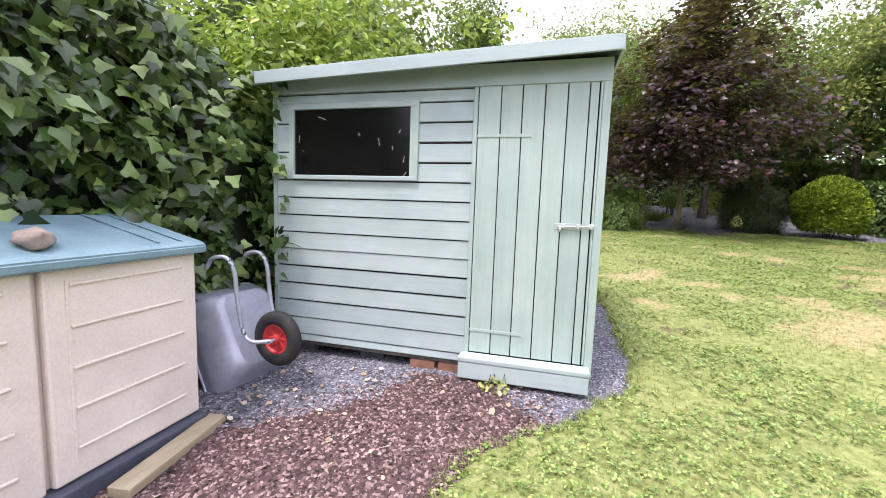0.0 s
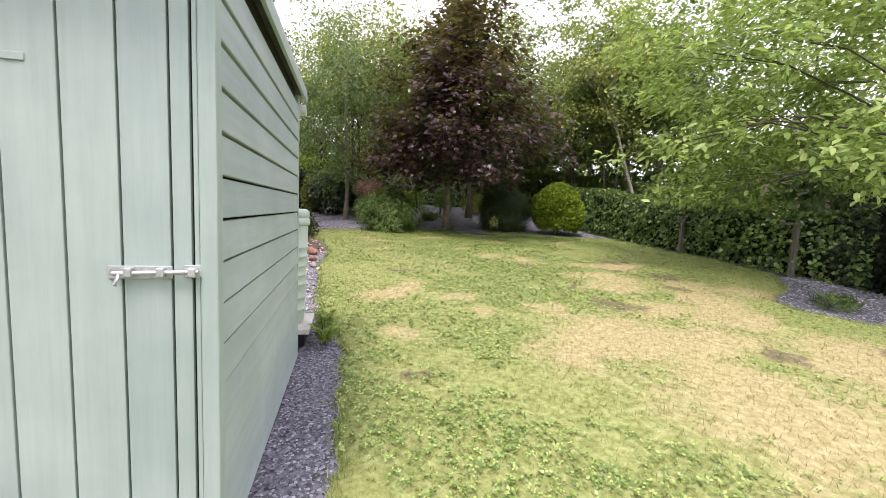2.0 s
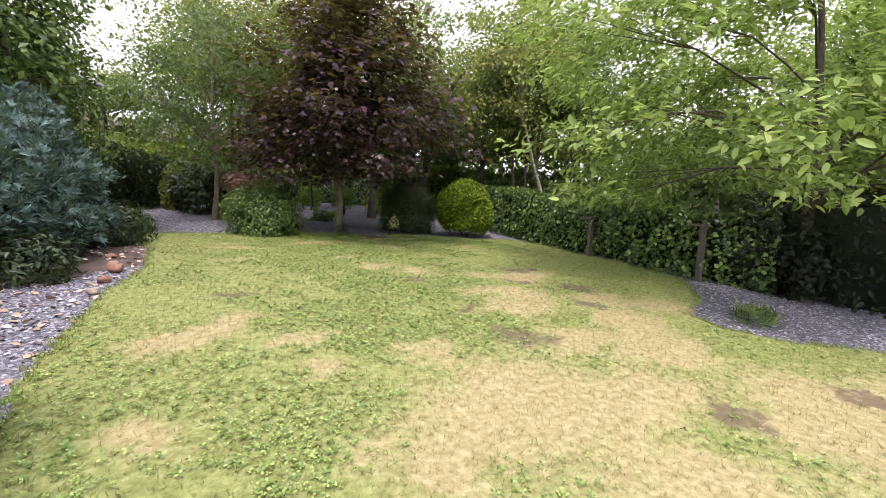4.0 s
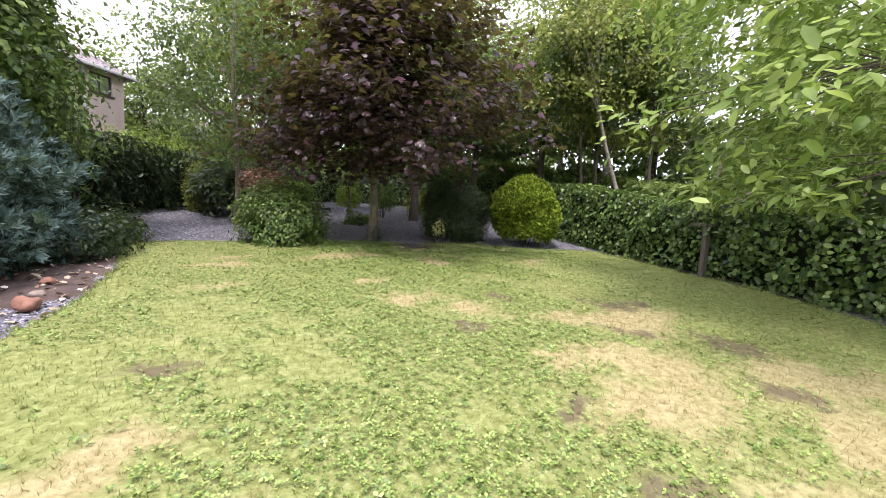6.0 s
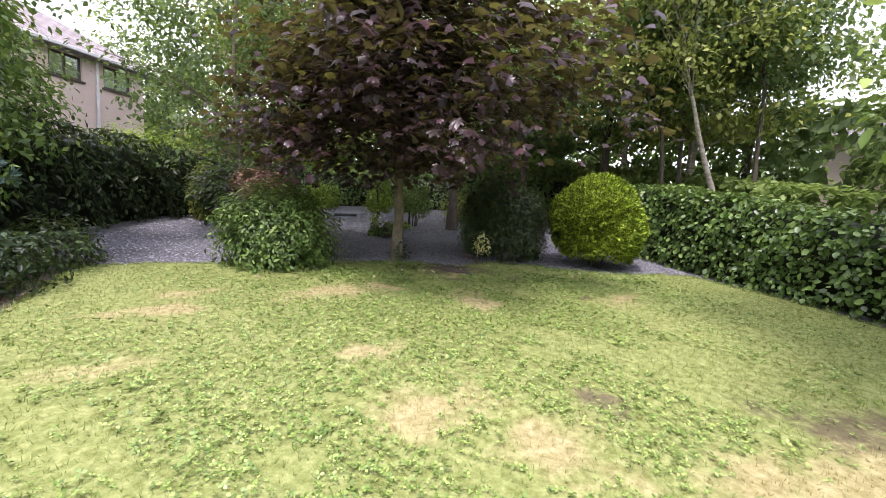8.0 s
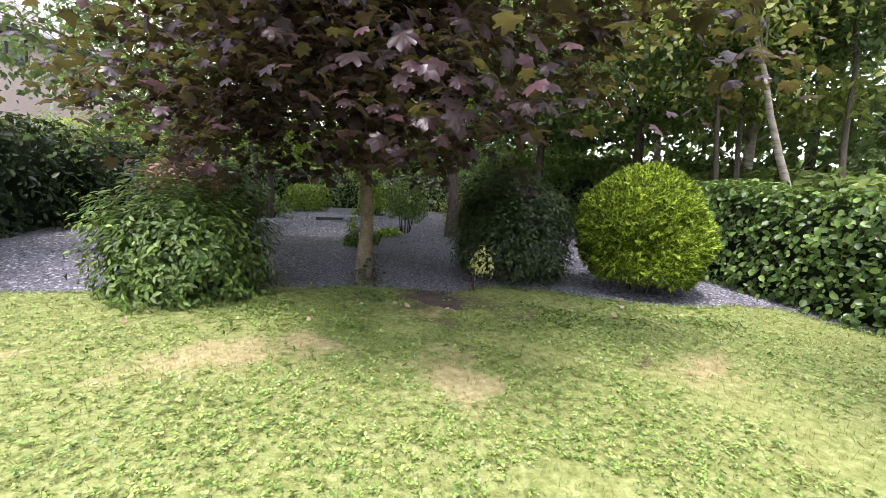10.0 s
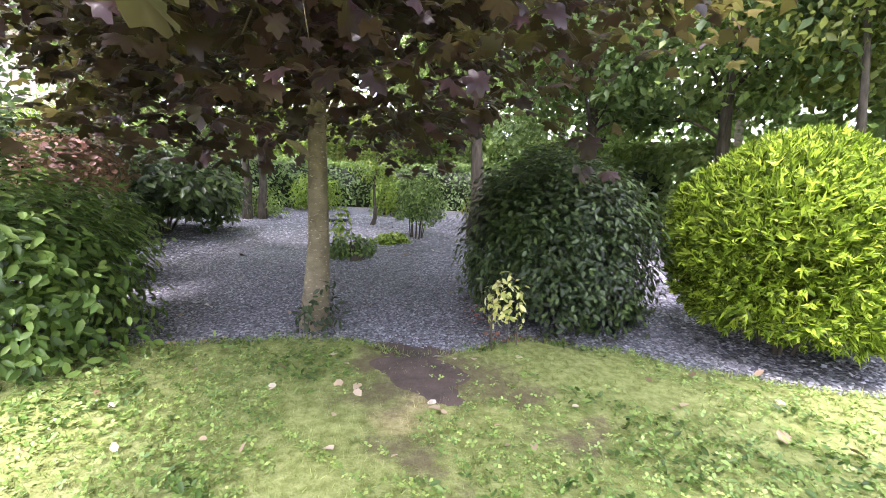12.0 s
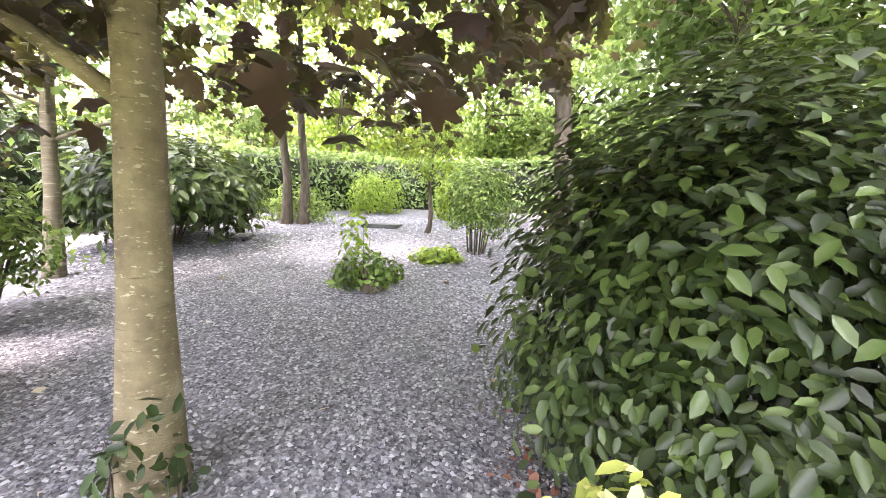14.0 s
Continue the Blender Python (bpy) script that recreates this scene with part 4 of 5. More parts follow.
part("step_end", box(0.29, SY0 - 0.113, 0.16, 0.316, SY0 + 0.0, 0.29), SAGE_H, step)
part("step_end", box(-0.653, SY0 - 0.113, 0.16, -0.627, SY0 + 0.0, 0.29), SAGE_H, step)
for bx in (-2.2, -1.5, -1.0, -0.75, 0.1):
    for by in (3.3, 4.3, 5.2):
        g = gz(bx, by)
        red = by < 3.5 and bx in (-1.0, -0.75)
        part("foundation_brick", box(bx - 0.11, by - 0.05 - 0.08 * red, g - 0.03, bx + 0.11, by + 0.05, 0.189, 0.006), BRICK_MAT if red else DARK_STONE, shed, "terracotta brick under the shed" if red else "dark block under the shed")
for by in (3.22, 4.3, 5.3):
    part("bearer", box(SX0 + 0.02, by - 0.03, 0.19, SX1 - 0.05, by + 0.03, 0.236), POST_MAT, shed)

# ---- water butt on its stand ----
BX, BY = 0.12, 5.8
bg = gz(BX, BY)
stand = thing("butt_stand", BX, BY, bg, "black plastic water butt stand on gravel", "stand")
part("stand_body", lathe([(0.27, 0), (0.25, 0.16), (0.25, 0.18)], 8), DARK_PLASTIC, stand, at=pose(BX, BY, bg - 0.02, 0, 0, 22.5))
part("slab", box(BX - 0.31, BY - 0.31, bg + 0.165, BX + 0.31, BY + 0.31, bg + 0.215, 0.008), SLAB_MAT, stand, "pale square slab")
butt = thing("water_butt", BX, BY, bg + 0.216, "pale green ribbed plastic water butt with a lid", "water butt")
prof = [(0.218, -0.12), (0.234, -0.1)]
for zz in (0.02, 0.14, 0.27, 0.36, 0.45, 0.54, 0.63):
    r0 = 0.238 + 0.028 * zz / 0.86
    prof += [(r0, zz - 0.012), (r0 + 0.007, zz - 0.005), (r0 + 0.007, zz + 0.005), (r0, zz + 0.012)]
prof += [(0.265, 0.8), (0.266, 0.86)]
part("barrel", lathe(prof), BUTT_MAT, butt, at=pose(BX, BY, bg + 0.336))
part("lid", lathe([(0.272, 0.84), (0.282, 0.85), (0.282, 0.9), (0.274, 0.905), (0.274, 0.92), (0.28, 0.925), (0.275, 0.975), (0.25, 0.995), (0.1, 1.0), (0.01, 1.0)]), BUTT_MAT, butt, "pale green rimmed lid", at=pose(BX, BY, bg + 0.336))
part("lid_handle", box(BX + 0.02, BY - 0.1, bg + 1.335, BX + 0.06, BY + 0.02, bg + 1.355, 0.008), GREY_PLASTIC, butt)

# ---- storage box ----
store = thing("storage_box", -2.45, 1.2, gz(-2.45, 1.2), "cream plastic garden storage box with a teal lid", "storage box")
z0 = 0.04
part("base", box(-2.88, 0.36, z0 - 0.02, -2.09, 2.04, z0 + 0.075, 0.012), GREY_PLASTIC, store, "dark blue-grey plastic base")
part("body", box(-2.86, 0.4, z0 + 0.076, -2.19, 2.03, 1.15, 0.015), CREAM, store)
for dy0, dy1 in ((0.41, 1.2), (1.23, 2.025)):
    dr = part("door", box(-2.188, dy0, z0 + 0.085, -2.14, dy1, 1.155, 0.014), CREAM, store, "cream panelled plastic door")
    for k in range(5):
        zz = 0.27 + k * 0.2
        rib = bmesh.new()
        add_box(rib, -2.142, dy0 + 0.1, zz, -2.128, dy1 - 0.1, zz + 0.016, None, 0.006)
        part("raised_rib", rib, CREAM, dr)
    part("panel_edge", box(-2.142, dy0 + 0.085, 0.2, -2.134, dy0 + 0.1, 1.1, 0.003), CREAM, dr)
lid_bm = bmesh.new()
prof = [(-2.07, 1.16), (-2.07, 1.205), (-2.1, 1.225), (-2.72, 1.37), (-2.92, 1.36), (-2.92, 1.3), (-2.72, 1.3), (-2.12, 1.16)]
ends = [[lid_bm.verts.new((x, y, z)) for x, z in prof] for y in (0.34, 2.05)]
for i in range(8):
    lid_bm.faces.new((ends[0][i], ends[0][(i + 1) % 8], ends[1][(i + 1) % 8], ends[1][i]))
lid_bm.faces.new(ends[0])
lid_bm.faces.new(ends[1][::-1])
bmesh.ops.recalc_face_normals(lid_bm, faces=lid_bm.faces)
bmesh.ops.bevel(lid_bm, geom=list(lid_bm.edges), offset=0.008, segments=2, affect="EDGES")
lid = part("lid", lid_bm, TEAL, store, "teal sloping plastic lid")
for yy in (1.78, 1.92):
    part("lid_groove", box(-0.3, -0.008, 0, 0.3, 0.008, 0.006, 0.003, pose(-2.42, yy, 1.304, 0, 13.1, 0)), TEAL, lid)
part("gable_end", box(-2.85, 1.985, 1.15, -2.2, 2.0, 1.2), CREAM, store)


def stone(name, x, y, z, s, mat, label, seed, category="stone", group=""):
    bm = bmesh.new()
    bmesh.ops.create_icosphere(bm, subdivisions=3, radius=1)
    r = random.Random(seed)
    off = Vector((r.uniform(0, 50), r.uniform(0, 50), 0))
    for v in bm.verts:
        k = 1 + 0.45 * (noise.noise(v.co * 1.1 + off)) + 0.12 * noise.noise(v.co * 4 + off)
        v.co = Vector((v.co.x * s[0], v.co.y * s[1], max(v.co.z, -0.55) * s[2])) * k
    for f in bm.faces:
        f.smooth = True
    low = min(v.co.z for v in bm.verts)
    me = bpy.data.meshes.new(name)
    bm.to_mesh(me)
    bm.free()
    me.materials.append(mat)
    ob = new(name, me)
    ob.matrix_basis = pose(x, y, z - low - 0.004, 0, 0, r.uniform(0, 360))
    return tagged(ob, label, category, group)


stone("stone", -2.24, 1.28, 1.247, (0.115, 0.07, 0.06), STONE_MAT, "brown weathered stone lying on the teal lid", 4)
batten = part("timber_batten", box(-0.06, -0.36, 0, 0.06, 0.36, 0.055, 0.006, pose(-2.0, 1.72, gz(-2, 1.72) + 0.012, 0, 0, 8)), BATTEN, None)
tagged(batten, "weathered pine batten lying on the bark mulch", "timber")

# ---- wheelbarrow, stood on its nose against the ivy ----
barrow = thing("wheelbarrow", -2.3, 2.6, gz(-2.3, 2.6), "galvanised wheelbarrow tipped up on its nose beside the box", "wheelbarrow")
tray = bmesh.new()
tm = pose(-1.98, 2.62, 0.075, 0, -27, -10)
sections = [(0.0, 0.36, 0.0), (0.1, 0.34, 0.0), (0.2, 0.29, 0.0), (0.26, 0.25, 0.0), (0.29, 0.2, 0.0)]
rings = []
for depth, hw, _ in sections:
    lo, hi = 0.0 + 0.75 * depth, 0.92 - 0.45 * depth
    rr = 0.1
    loop = []
    for cy_, cz_, a0 in ((hw - rr, lo + rr, -90), (hw - rr, hi - rr, 0), (-hw + rr, hi - rr, 90), (-hw + rr, lo + rr, 180)):
        for j in range(5):
            a = radians(a0 + 22.5 * j)
            loop.append(tray.verts.new(tm @ Vector((-0.33 + depth, cy_ + rr * math.cos(a), cz_ + rr * math.sin(a)))))
    rings.append(loop)
for a, b2 in zip(rings, rings[1:]):
    for i in range(20):
        f = tray.faces.new((a[i], a[(i + 1) % 20], b2[(i + 1) % 20], b2[i]))
        f.smooth = True
tray.faces.new(rings[-1])
bmesh.ops.recalc_face_normals(tray, faces=tray.faces)
rim_pts = [v.co.copy() for v in rings[0]]
bmesh.ops.solidify(tray, geom=list(tray.faces), thickness=0.004)
tray_ob = part("tray", tray, GALV, barrow, "galvanised steel tray")
rim_pts.append(rim_pts[0])
part("rim", tubes("rim", [(rim_pts, [0.011] * len(rim_pts))], 8), GALV, tray_ob)


WC = Vector((-1.93, 2.53, 0.47))
for yy, dy in ((2.43, -0.07), (2.78, 0.07)):
    pts = curve_points([(WC.x, WC.y + dy, WC.z), (-2.07, yy - 0.02, 0.47), (-2.16, yy, 0.56), (-2.2, yy, 0.8), (-2.22, yy, 0.97), (-2.28, yy, 1.06), (-2.38, yy - 0.02, 1.06), (-2.44, yy - 0.03, 0.98)])
    part("frame_tube", tubes("frame_tube", [(pts, [0.016] * len(pts))], 10), GALV, barrow)
part("axle", tubes("axle", [([(WC.x, WC.y - 0.1, WC.z), (WC.x, WC.y + 0.1, WC.z)], [0.012, 0.012])], 10), GALV, barrow)
tyre = lathe([(0.115, -0.035), (0.15, -0.047), (0.185, -0.042), (0.203, -0.022), (0.207, 0.0), (0.203, 0.022), (0.185, 0.042), (0.15, 0.047), (0.115, 0.035), (0.112, 0.0)], 40)
for f in [f for f in tyre.faces if len(f.verts) > 4]:
    tyre.faces.remove(f)
wheel_m = pose(WC.x, WC.y, WC.z, 90, 0, -6)
wheel = part("wheel", tyre, RUBBER, barrow, "black rubber tyre", at=wheel_m)
rimbm = lathe([(0.118, -0.03), (0.118, 0.03), (0.1, 0.032), (0.098, -0.032)], 40)
for f in [f for f in rimbm.faces if len(f.verts) > 4]:
    rimbm.faces.remove(f)
part("rim", rimbm, RED_RIM, wheel, "red plastic rim", at=wheel_m)
spokes = bmesh.new()
for k in range(8):
    add_box(spokes, 0.02, -0.009, -0.014, 0.106, 0.009, 0.014, pose(0, 0, 0, 0, 0, 45 * k), 0.003)
part("spokes", spokes, RED_RIM, wheel, "red plastic spokes", at=wheel_m)
part("hub", lathe([(0.028, -0.04), (0.032, -0.03), (0.032, 0.03), (0.028, 0.04)], 20), RED_RIM, wheel, "red plastic hub", at=wheel_m)
part("disc", lathe([(0.1, -0.004), (0.1, 0.004)], 30), RED_RIM, wheel, at=wheel_m)

# ---- ivy boundary and tall growth on the near side ----
hedge("ivy_hedge", [(-3.5, -1.6, 3.4), (-3.5, 1.5, 3.3), (-3.4, 2.5, 3.0), (-3.1, 3.1, 2.62), (-3.05, 4.0, 2.5)], 0.55, 3.2, 24000, 0.11, IVYLEAF, IVY, "tall hedge of glossy variegated ivy behind the storage box", 3, 0.25, shag=0.12)
hedge("boundary_hedge", [(-3.2, 4.2, 3.0), (-3.6, 7, 3.4), (-3.9, 11, 3.9), (-4.0, 15, 3.7), (-3.4, 19, 3.5), (-2.6, 21.5, 3.4), (-1.0, 23.3, 3.2)], 0.8, 3.3, 22000, 0.15, OVATE, SHADE, "tall laurel boundary hedge with shade put into its dark leaves", 5, 0.3)
tree("yellow_green_tree", -3.6, 5.6, 0.1, 1.5, (-3.4, 5.6, 3.4), (1.7, 1.6, 1.4), 60, 60, 0.5, 0.13, KITE, BRIGHT, BARK_DARK, "bright yellow-green leafy tree behind the shed", 11)
tree("yellow_green_tree", -3.75, 4.6, 0.06, 2.0, (-3.3, 4.4, 3.0), (1.2, 0.8, 0.75), 75, 60, 0.32, 0.11, OVATE, BRIGHT, BARK_DARK, "bright yellow-green growth on top of the ivy", 12, inner=0.4)
tree("tall_conifer", -2.75, 14.5, 0.16, 0.9, (-2.85, 14.5, 4.7), (1.15, 1.6, 3.9), 260, 90, 0.5, 0.15, KITE, SHRUB, BARK_DARK, "tall dark evergreen tree behind the juniper", 13, inner=0.6, trunk_top=8.0)
bush("juniper", -1.85, 12.1, (1.65, 2.2), 2.95, 10000, 0.2, SPRAY, JUNIPER, "large blue-green juniper with feathery sprays", "juniper", 17, lump=0.16, droop=0.2)
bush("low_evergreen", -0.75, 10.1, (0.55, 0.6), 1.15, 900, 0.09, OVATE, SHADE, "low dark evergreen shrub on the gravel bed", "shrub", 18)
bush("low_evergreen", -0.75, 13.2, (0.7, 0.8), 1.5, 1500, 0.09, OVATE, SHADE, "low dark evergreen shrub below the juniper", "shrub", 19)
bush("low_evergreen", -1.0, 14.9, (0.6, 0.8), 1.6, 1200, 0.09, OVATE, DEEP, "low dark evergreen shrub beside the gravel", "shrub", 20)
bush("slender_shrub", -1.3, 14.2, (0.34, 0.34), 4.5, 420, 0.1, OVATE, SHRUB, "tall thin airy shrub with small leaves", "shrub", 21, stems=6, base=1.3)

tree("hawthorn_tree", -4.2, 17.4, 0.09, 1.6, (-4.1, 17.2, 3.9), (1.7, 2.2, 2.2), 150, 70, 0.5, 0.12, OVATE, SHRUB, BARK_DARK, "bushy light green tree in the boundary hedge", 15, inner=0.5)

tree("privet_tree", -3.2, 22.6, 0.07, 2.0, (-3.0, 22.4, 3.55), (1.7, 0.9, 0.55), 60, 50, 0.4, 0.1, OVATE, BRIGHT, BARK_DARK, "bright yellow-green top growth of the boundary hedge", 16, inner=0.5)

# ---- trees and shrubs round the lawn ----
maple = tree("purple_maple", 4.2, 16.12, 0.105, 2.75, (4.25, 15.8, 4.3), (3.15, 3.4, 4.3), 600, 42, 0.5, 0.13, LOBED, MAPLE, BARK_MAPLE, "purple-leaved maple tree with smooth ringed grey bark", 23, trunk_top=7.6, inner=0.4, limbs=20, lump=0.2, floor=2.27, taper=0.5, rise=0.6, level=1.9, upper=(3.6, STAR), heart=60, open_side=(5.3, 15.2),
             clear=((4.9, 11.5, 2.05), (5.65, 15.0, 2.1), 0.5))
for pts in ([(4.16, 16.1, 2.42), (3.95, 16.0, 2.6), (3.4, 15.9, 2.95), (2.7, 15.8, 3.4), (2.0, 15.7, 3.9)], [(4.22, 16.12, 2.62), (4.38, 16.2, 3.0), (4.6, 16.3, 3.6), (4.9, 16.4, 4.6), (5.1, 16.4, 5.6)]):
    part("limb", tubes("limb", [(curve_points(pts, 4), list(np.linspace(0.036, 0.012, 17)))], 10), BARK_MAPLE, maple)
bush("rounded_shrub", 2.08, 15.45, (0.86, 0.8), 2.17, 8500, 0.085, OVATE, SHRUB, "rounded green deciduous shrub at the lawn's edge", "shrub", 29, lump=0.13, depth=0.45, stems=12, base=0.66, clump=0.075)
bush("dark_shrub", 6.55, 16.5, (0.94, 0.9), 2.7, 21000, 0.068, OVATE, DEEP, "dense dark green rounded shrub", "shrub", 31, lump=0.07, depth=0.4, base=0.72, clump=0.07)
bush("golden_conifer", 8.44, 15.72, (0.95, 0.95), 2.82, 10500, 0.13, SPRAY, GOLD, "globe-shaped golden-yellow dwarf conifer", "conifer", 37, lump=0.035, depth=0.3, base=0.76)
bush("red_shrub", 1.55, 16.9, (0.55, 0.5), 2.66, 1500, 0.055, ROUND, BERBERIS, "salmon-red shrub top behind the rounded shrub", "shrub", 41, base=1.95, stems=9)
bush("many_stemmed_shrub", 1.45, 17.3, (0.6, 0.55), 2.15, 1300, 0.075, OVATE, SHRUB, "airy green shrub with many thin stems", "shrub", 42, base=1.15, stems=14)
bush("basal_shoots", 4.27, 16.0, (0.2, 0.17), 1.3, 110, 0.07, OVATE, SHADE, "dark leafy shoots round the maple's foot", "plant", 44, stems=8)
bush("flowering_weed", -0.35, 2.93, (0.12, 0.06), 0.24, 60, 0.035, ROUND, VARIEG, "small pale-flowered weed by the shed step", "plant", 45, stems=5)
bush("variegated_plant", 5.88, 15.62, (0.19, 0.14), 1.52, 110, 0.068, OVATE, VARIEG, "small cream and yellow variegated plant", "plant", 43, stems=6, base=1.02)

hedge("ivy_fence_hedge", [(11.45, 7.7, 2.0), (11.1, 8.6, 1.9), (10.87, 10, 1.92), (10.77, 12.5, 2.15), (10.85, 16.8, 2.75), (11.2, 20, 3.0)], 0.55, 1.6, 21000, 0.1, ROUND, HEDGE, "long low hedge covered in glossy ivy leaves", 47, 0.2, shag=0.09)
# The tree's shade on this hedge comes from its near-black leaf colour.
hedge("dark_hedge", [(11.6, 8.3, 2.3), (12.2, 6.0, 2.4), (12.8, 3.0, 2.4), (13.3, -6, 2.4)], 0.9, 2.2, 12000, 0.13, OVATE, NIGHT, "evergreen hedge with deep shade painted into its near-black leaves", 53, 0.3)
tree("leafy_tree", 11.0, 7.1, 0.12, 1.9, (10.9, 8.0, 4.2), (4.6, 4.2, 4.5), 680, 54, 0.46, 0.165, OVATE, WALNUT, BARK_DARK, "broad tree with large fresh green leaves over the lawn", 59, inner=0.45, limbs=18, lump=0.16, trunk_top=7.5, lean=(0.3, 0.4), floor=1.95, level=1.5)
bush("trunk_ivy", 11.0, 7.08, (0.34, 0.34), 1.7, 900, 0.09, IVYLEAF, NIGHT, "ivy round the foot of the leafy tree, shade painted into its leaves", "ivy", 62, stems=4, base=0.2)
bush("grass_clump", 8.4, 6.45, (0.3, 0.26), 0.5, 260, 0.22, SPIKE, SHRUB, "tuft of long green grass on the gravel", "plant", 61, stems=3, droop=-0.6)

# fence posts in the ivy
for px, py, top in ((10.12, 11.5, 1.72), (10.36, 8.6, 1.66)):
    fp = thing("fence_post", px, py, gz(px, py), "grey weathered timber fence post with a short rail", "fence post", "posts along the ivy hedge")
    part("post", box(px - 0.05, py - 0.05, gz(px, py) - 0.05, px + 0.05, py + 0.05, top - 0.06, 0.008), POST_MAT, fp)
    part("rail", box(px - 0.03, py - 0.12, top - 0.058, px + 0.05, py + 0.36, top, 0.008), POST_MAT, fp)

# ---- gravel garden beyond the maple ----
tree("slim_tree", 0.6, 18.6, 0.085, 2.6, (0.3, 18.8, 6.0), (2.6, 2.8, 3.3), 300, 42, 0.5, 0.13, KITE, WOOD_B, BARK_GREY, "slim light-green tree on the gravel", 67, inner=0.3, limbs=26, trunk_top=8.5)
bush("laurel_bush", 0.3, 20.6, (1.5, 1.3), 2.9, 3600, 0.18, OVATE, DEEP, "spreading glossy laurel bush with long drooping leaves", "bush", 71, base=1.4, clump=0.14, lump=0.1)
bush("slim_conifer", -0.9, 21.2, (0.5, 0.5), 3.05, 1800, 0.12, SPRAY, WOOD_C, "slim yellow-topped conifer beside the gravel", "conifer", 73, lump=0.06)
bush("box_shrub", 5.2, 21.1, (0.52, 0.5), 2.72, 3000, 0.07, OVATE, SHRUB, "upright oval small-leaved shrub on the gravel", "shrub", 79, base=1.55, stems=9)
bush("stump_shrub", 4.1, 19.05, (0.45, 0.35), 1.55, 420, 0.09, OVATE, SHRUB, "low straggly shrub round an old stump", "shrub", 83)
bush("small_seedling", 3.95, 19.2, (0.2, 0.2), 2.2, 90, 0.1, OVATE, BRIGHT, "thin upright seedling with pale leaves", "plant", 84, stems=3)
bush("yellow_ground_cover", 4.7, 20.4, (0.4, 0.28), 1.5, 260, 0.08, ROUND, BRIGHT, "low yellow-green ground cover plant", "plant", 85, stems=3)
stump_z = gz(4.22, 18.9)
stump = thing("tree_stump", 4.22, 18.9, stump_z, "small split grey-brown tree stump", "stump")
for k in range(6):
    a = k * 1.05
    hh = 0.16 + 0.09 * math.sin(k * 2.4)
    part("stump_spur", tubes("stump_spur", [([(4.22 + 0.09 * math.cos(a), 18.9 + 0.07 * math.sin(a), stump_z - 0.03), (4.22 + 0.07 * math.cos(a), 18.9 + 0.06 * math.sin(a), stump_z + hh * 0.6), (4.22 + 0.06 * math.cos(a), 18.9 + 0.06 * math.sin(a), stump_z + hh)], [0.06, 0.045, 0.02])], 8), BARK_DARK, stump)
tree("leaning_sapling", 4.1, 22.75, 0.055, 2.2, (4.25, 22.8, 3.1), (0.65, 0.6, 0.55), 26, 34, 0.22, 0.09, OVATE, BRIGHT, BARK_DARK, "small leaning tree with a rounded top", 89, lean=(0.12, 0.1), trunk_top=3.3, limbs=10)
bush("pale_shrub", 1.9, 26.2, (0.8, 0.7), 3.0, 1700, 0.1, OVATE, BRIGHT, "pale yellow-green shrub at the back of the gravel", "shrub", 97)
bush("pale_shrub", 4.3, 25.4, (0.6, 0.5), 3.0, 1200, 0.09, ROUND, BRIGHT, "rounded pale green shrub", "shrub", 98)
bush("pale_shrub", 7.2, 22.3, (0.9, 0.8), 2.6, 1500, 0.09, OVATE, WOOD_C, "pale leafy shrub beside the trunk", "shrub", 99)
bush("pale_shrub", 0.9, 23.6, (0.9, 0.5), 2.35, 900, 0.1, OVATE, WOOD_A, "low leafy shrub round two slim trunks", "shrub", 100)
for tx, ty, sd in ((0.94, 23.05, 3), (1.25, 23.2, 5)):
    tree("twin_trunk_tree", tx, ty, 0.1, 5, (tx + 0.4, ty - 0.4, 8.0), (3.0, 3.0, 2.6), 230, 44, 0.6, 0.17, KITE, WOOD_C, BARK_DARK, "slim straight tree with pale foliage high up", 100 + sd, limbs=16, lean=(-0.2, 0.1))
tree("bird_box_tree", 6.4, 20.7, 0.15, 3.6, (5.8, 21.3, 7.6), (3.9, 3.4, 3.0), 380, 42, 0.6, 0.16, KITE, WOOD_A, BARK_DARK, "tree with a bare lower trunk and thin side branches", 107, limbs=26, lean=(-0.15, 0.2))
bz = 3.75
bird_box = thing("bird_box", 6.2, 20.52, bz, "small weathered bird box with a pitched roof", "bird box")
part("box_body", box(6.1, 20.45, bz - 0.12, 6.28, 20.6, bz + 0.12), POST_MAT, bird_box)
part("box_roof", box(-0.16, -0.14, 0, 0.16, 0.1, 0.02, 0.003, pose(6.19, 20.52, bz + 0.13, 0, -24, 0)), WHITE_PAINT, bird_box, "pale sloping roof board")
slab = part("stone_slab", box(2.6, 23.1, gz(3, 23.3) - 0.02, 3.4, 23.6, gz(3, 23.3) + 0.07, 0.015), DARK_STONE, None)
tagged(slab, "dark flat stone slab lying on the gravel", "slab")

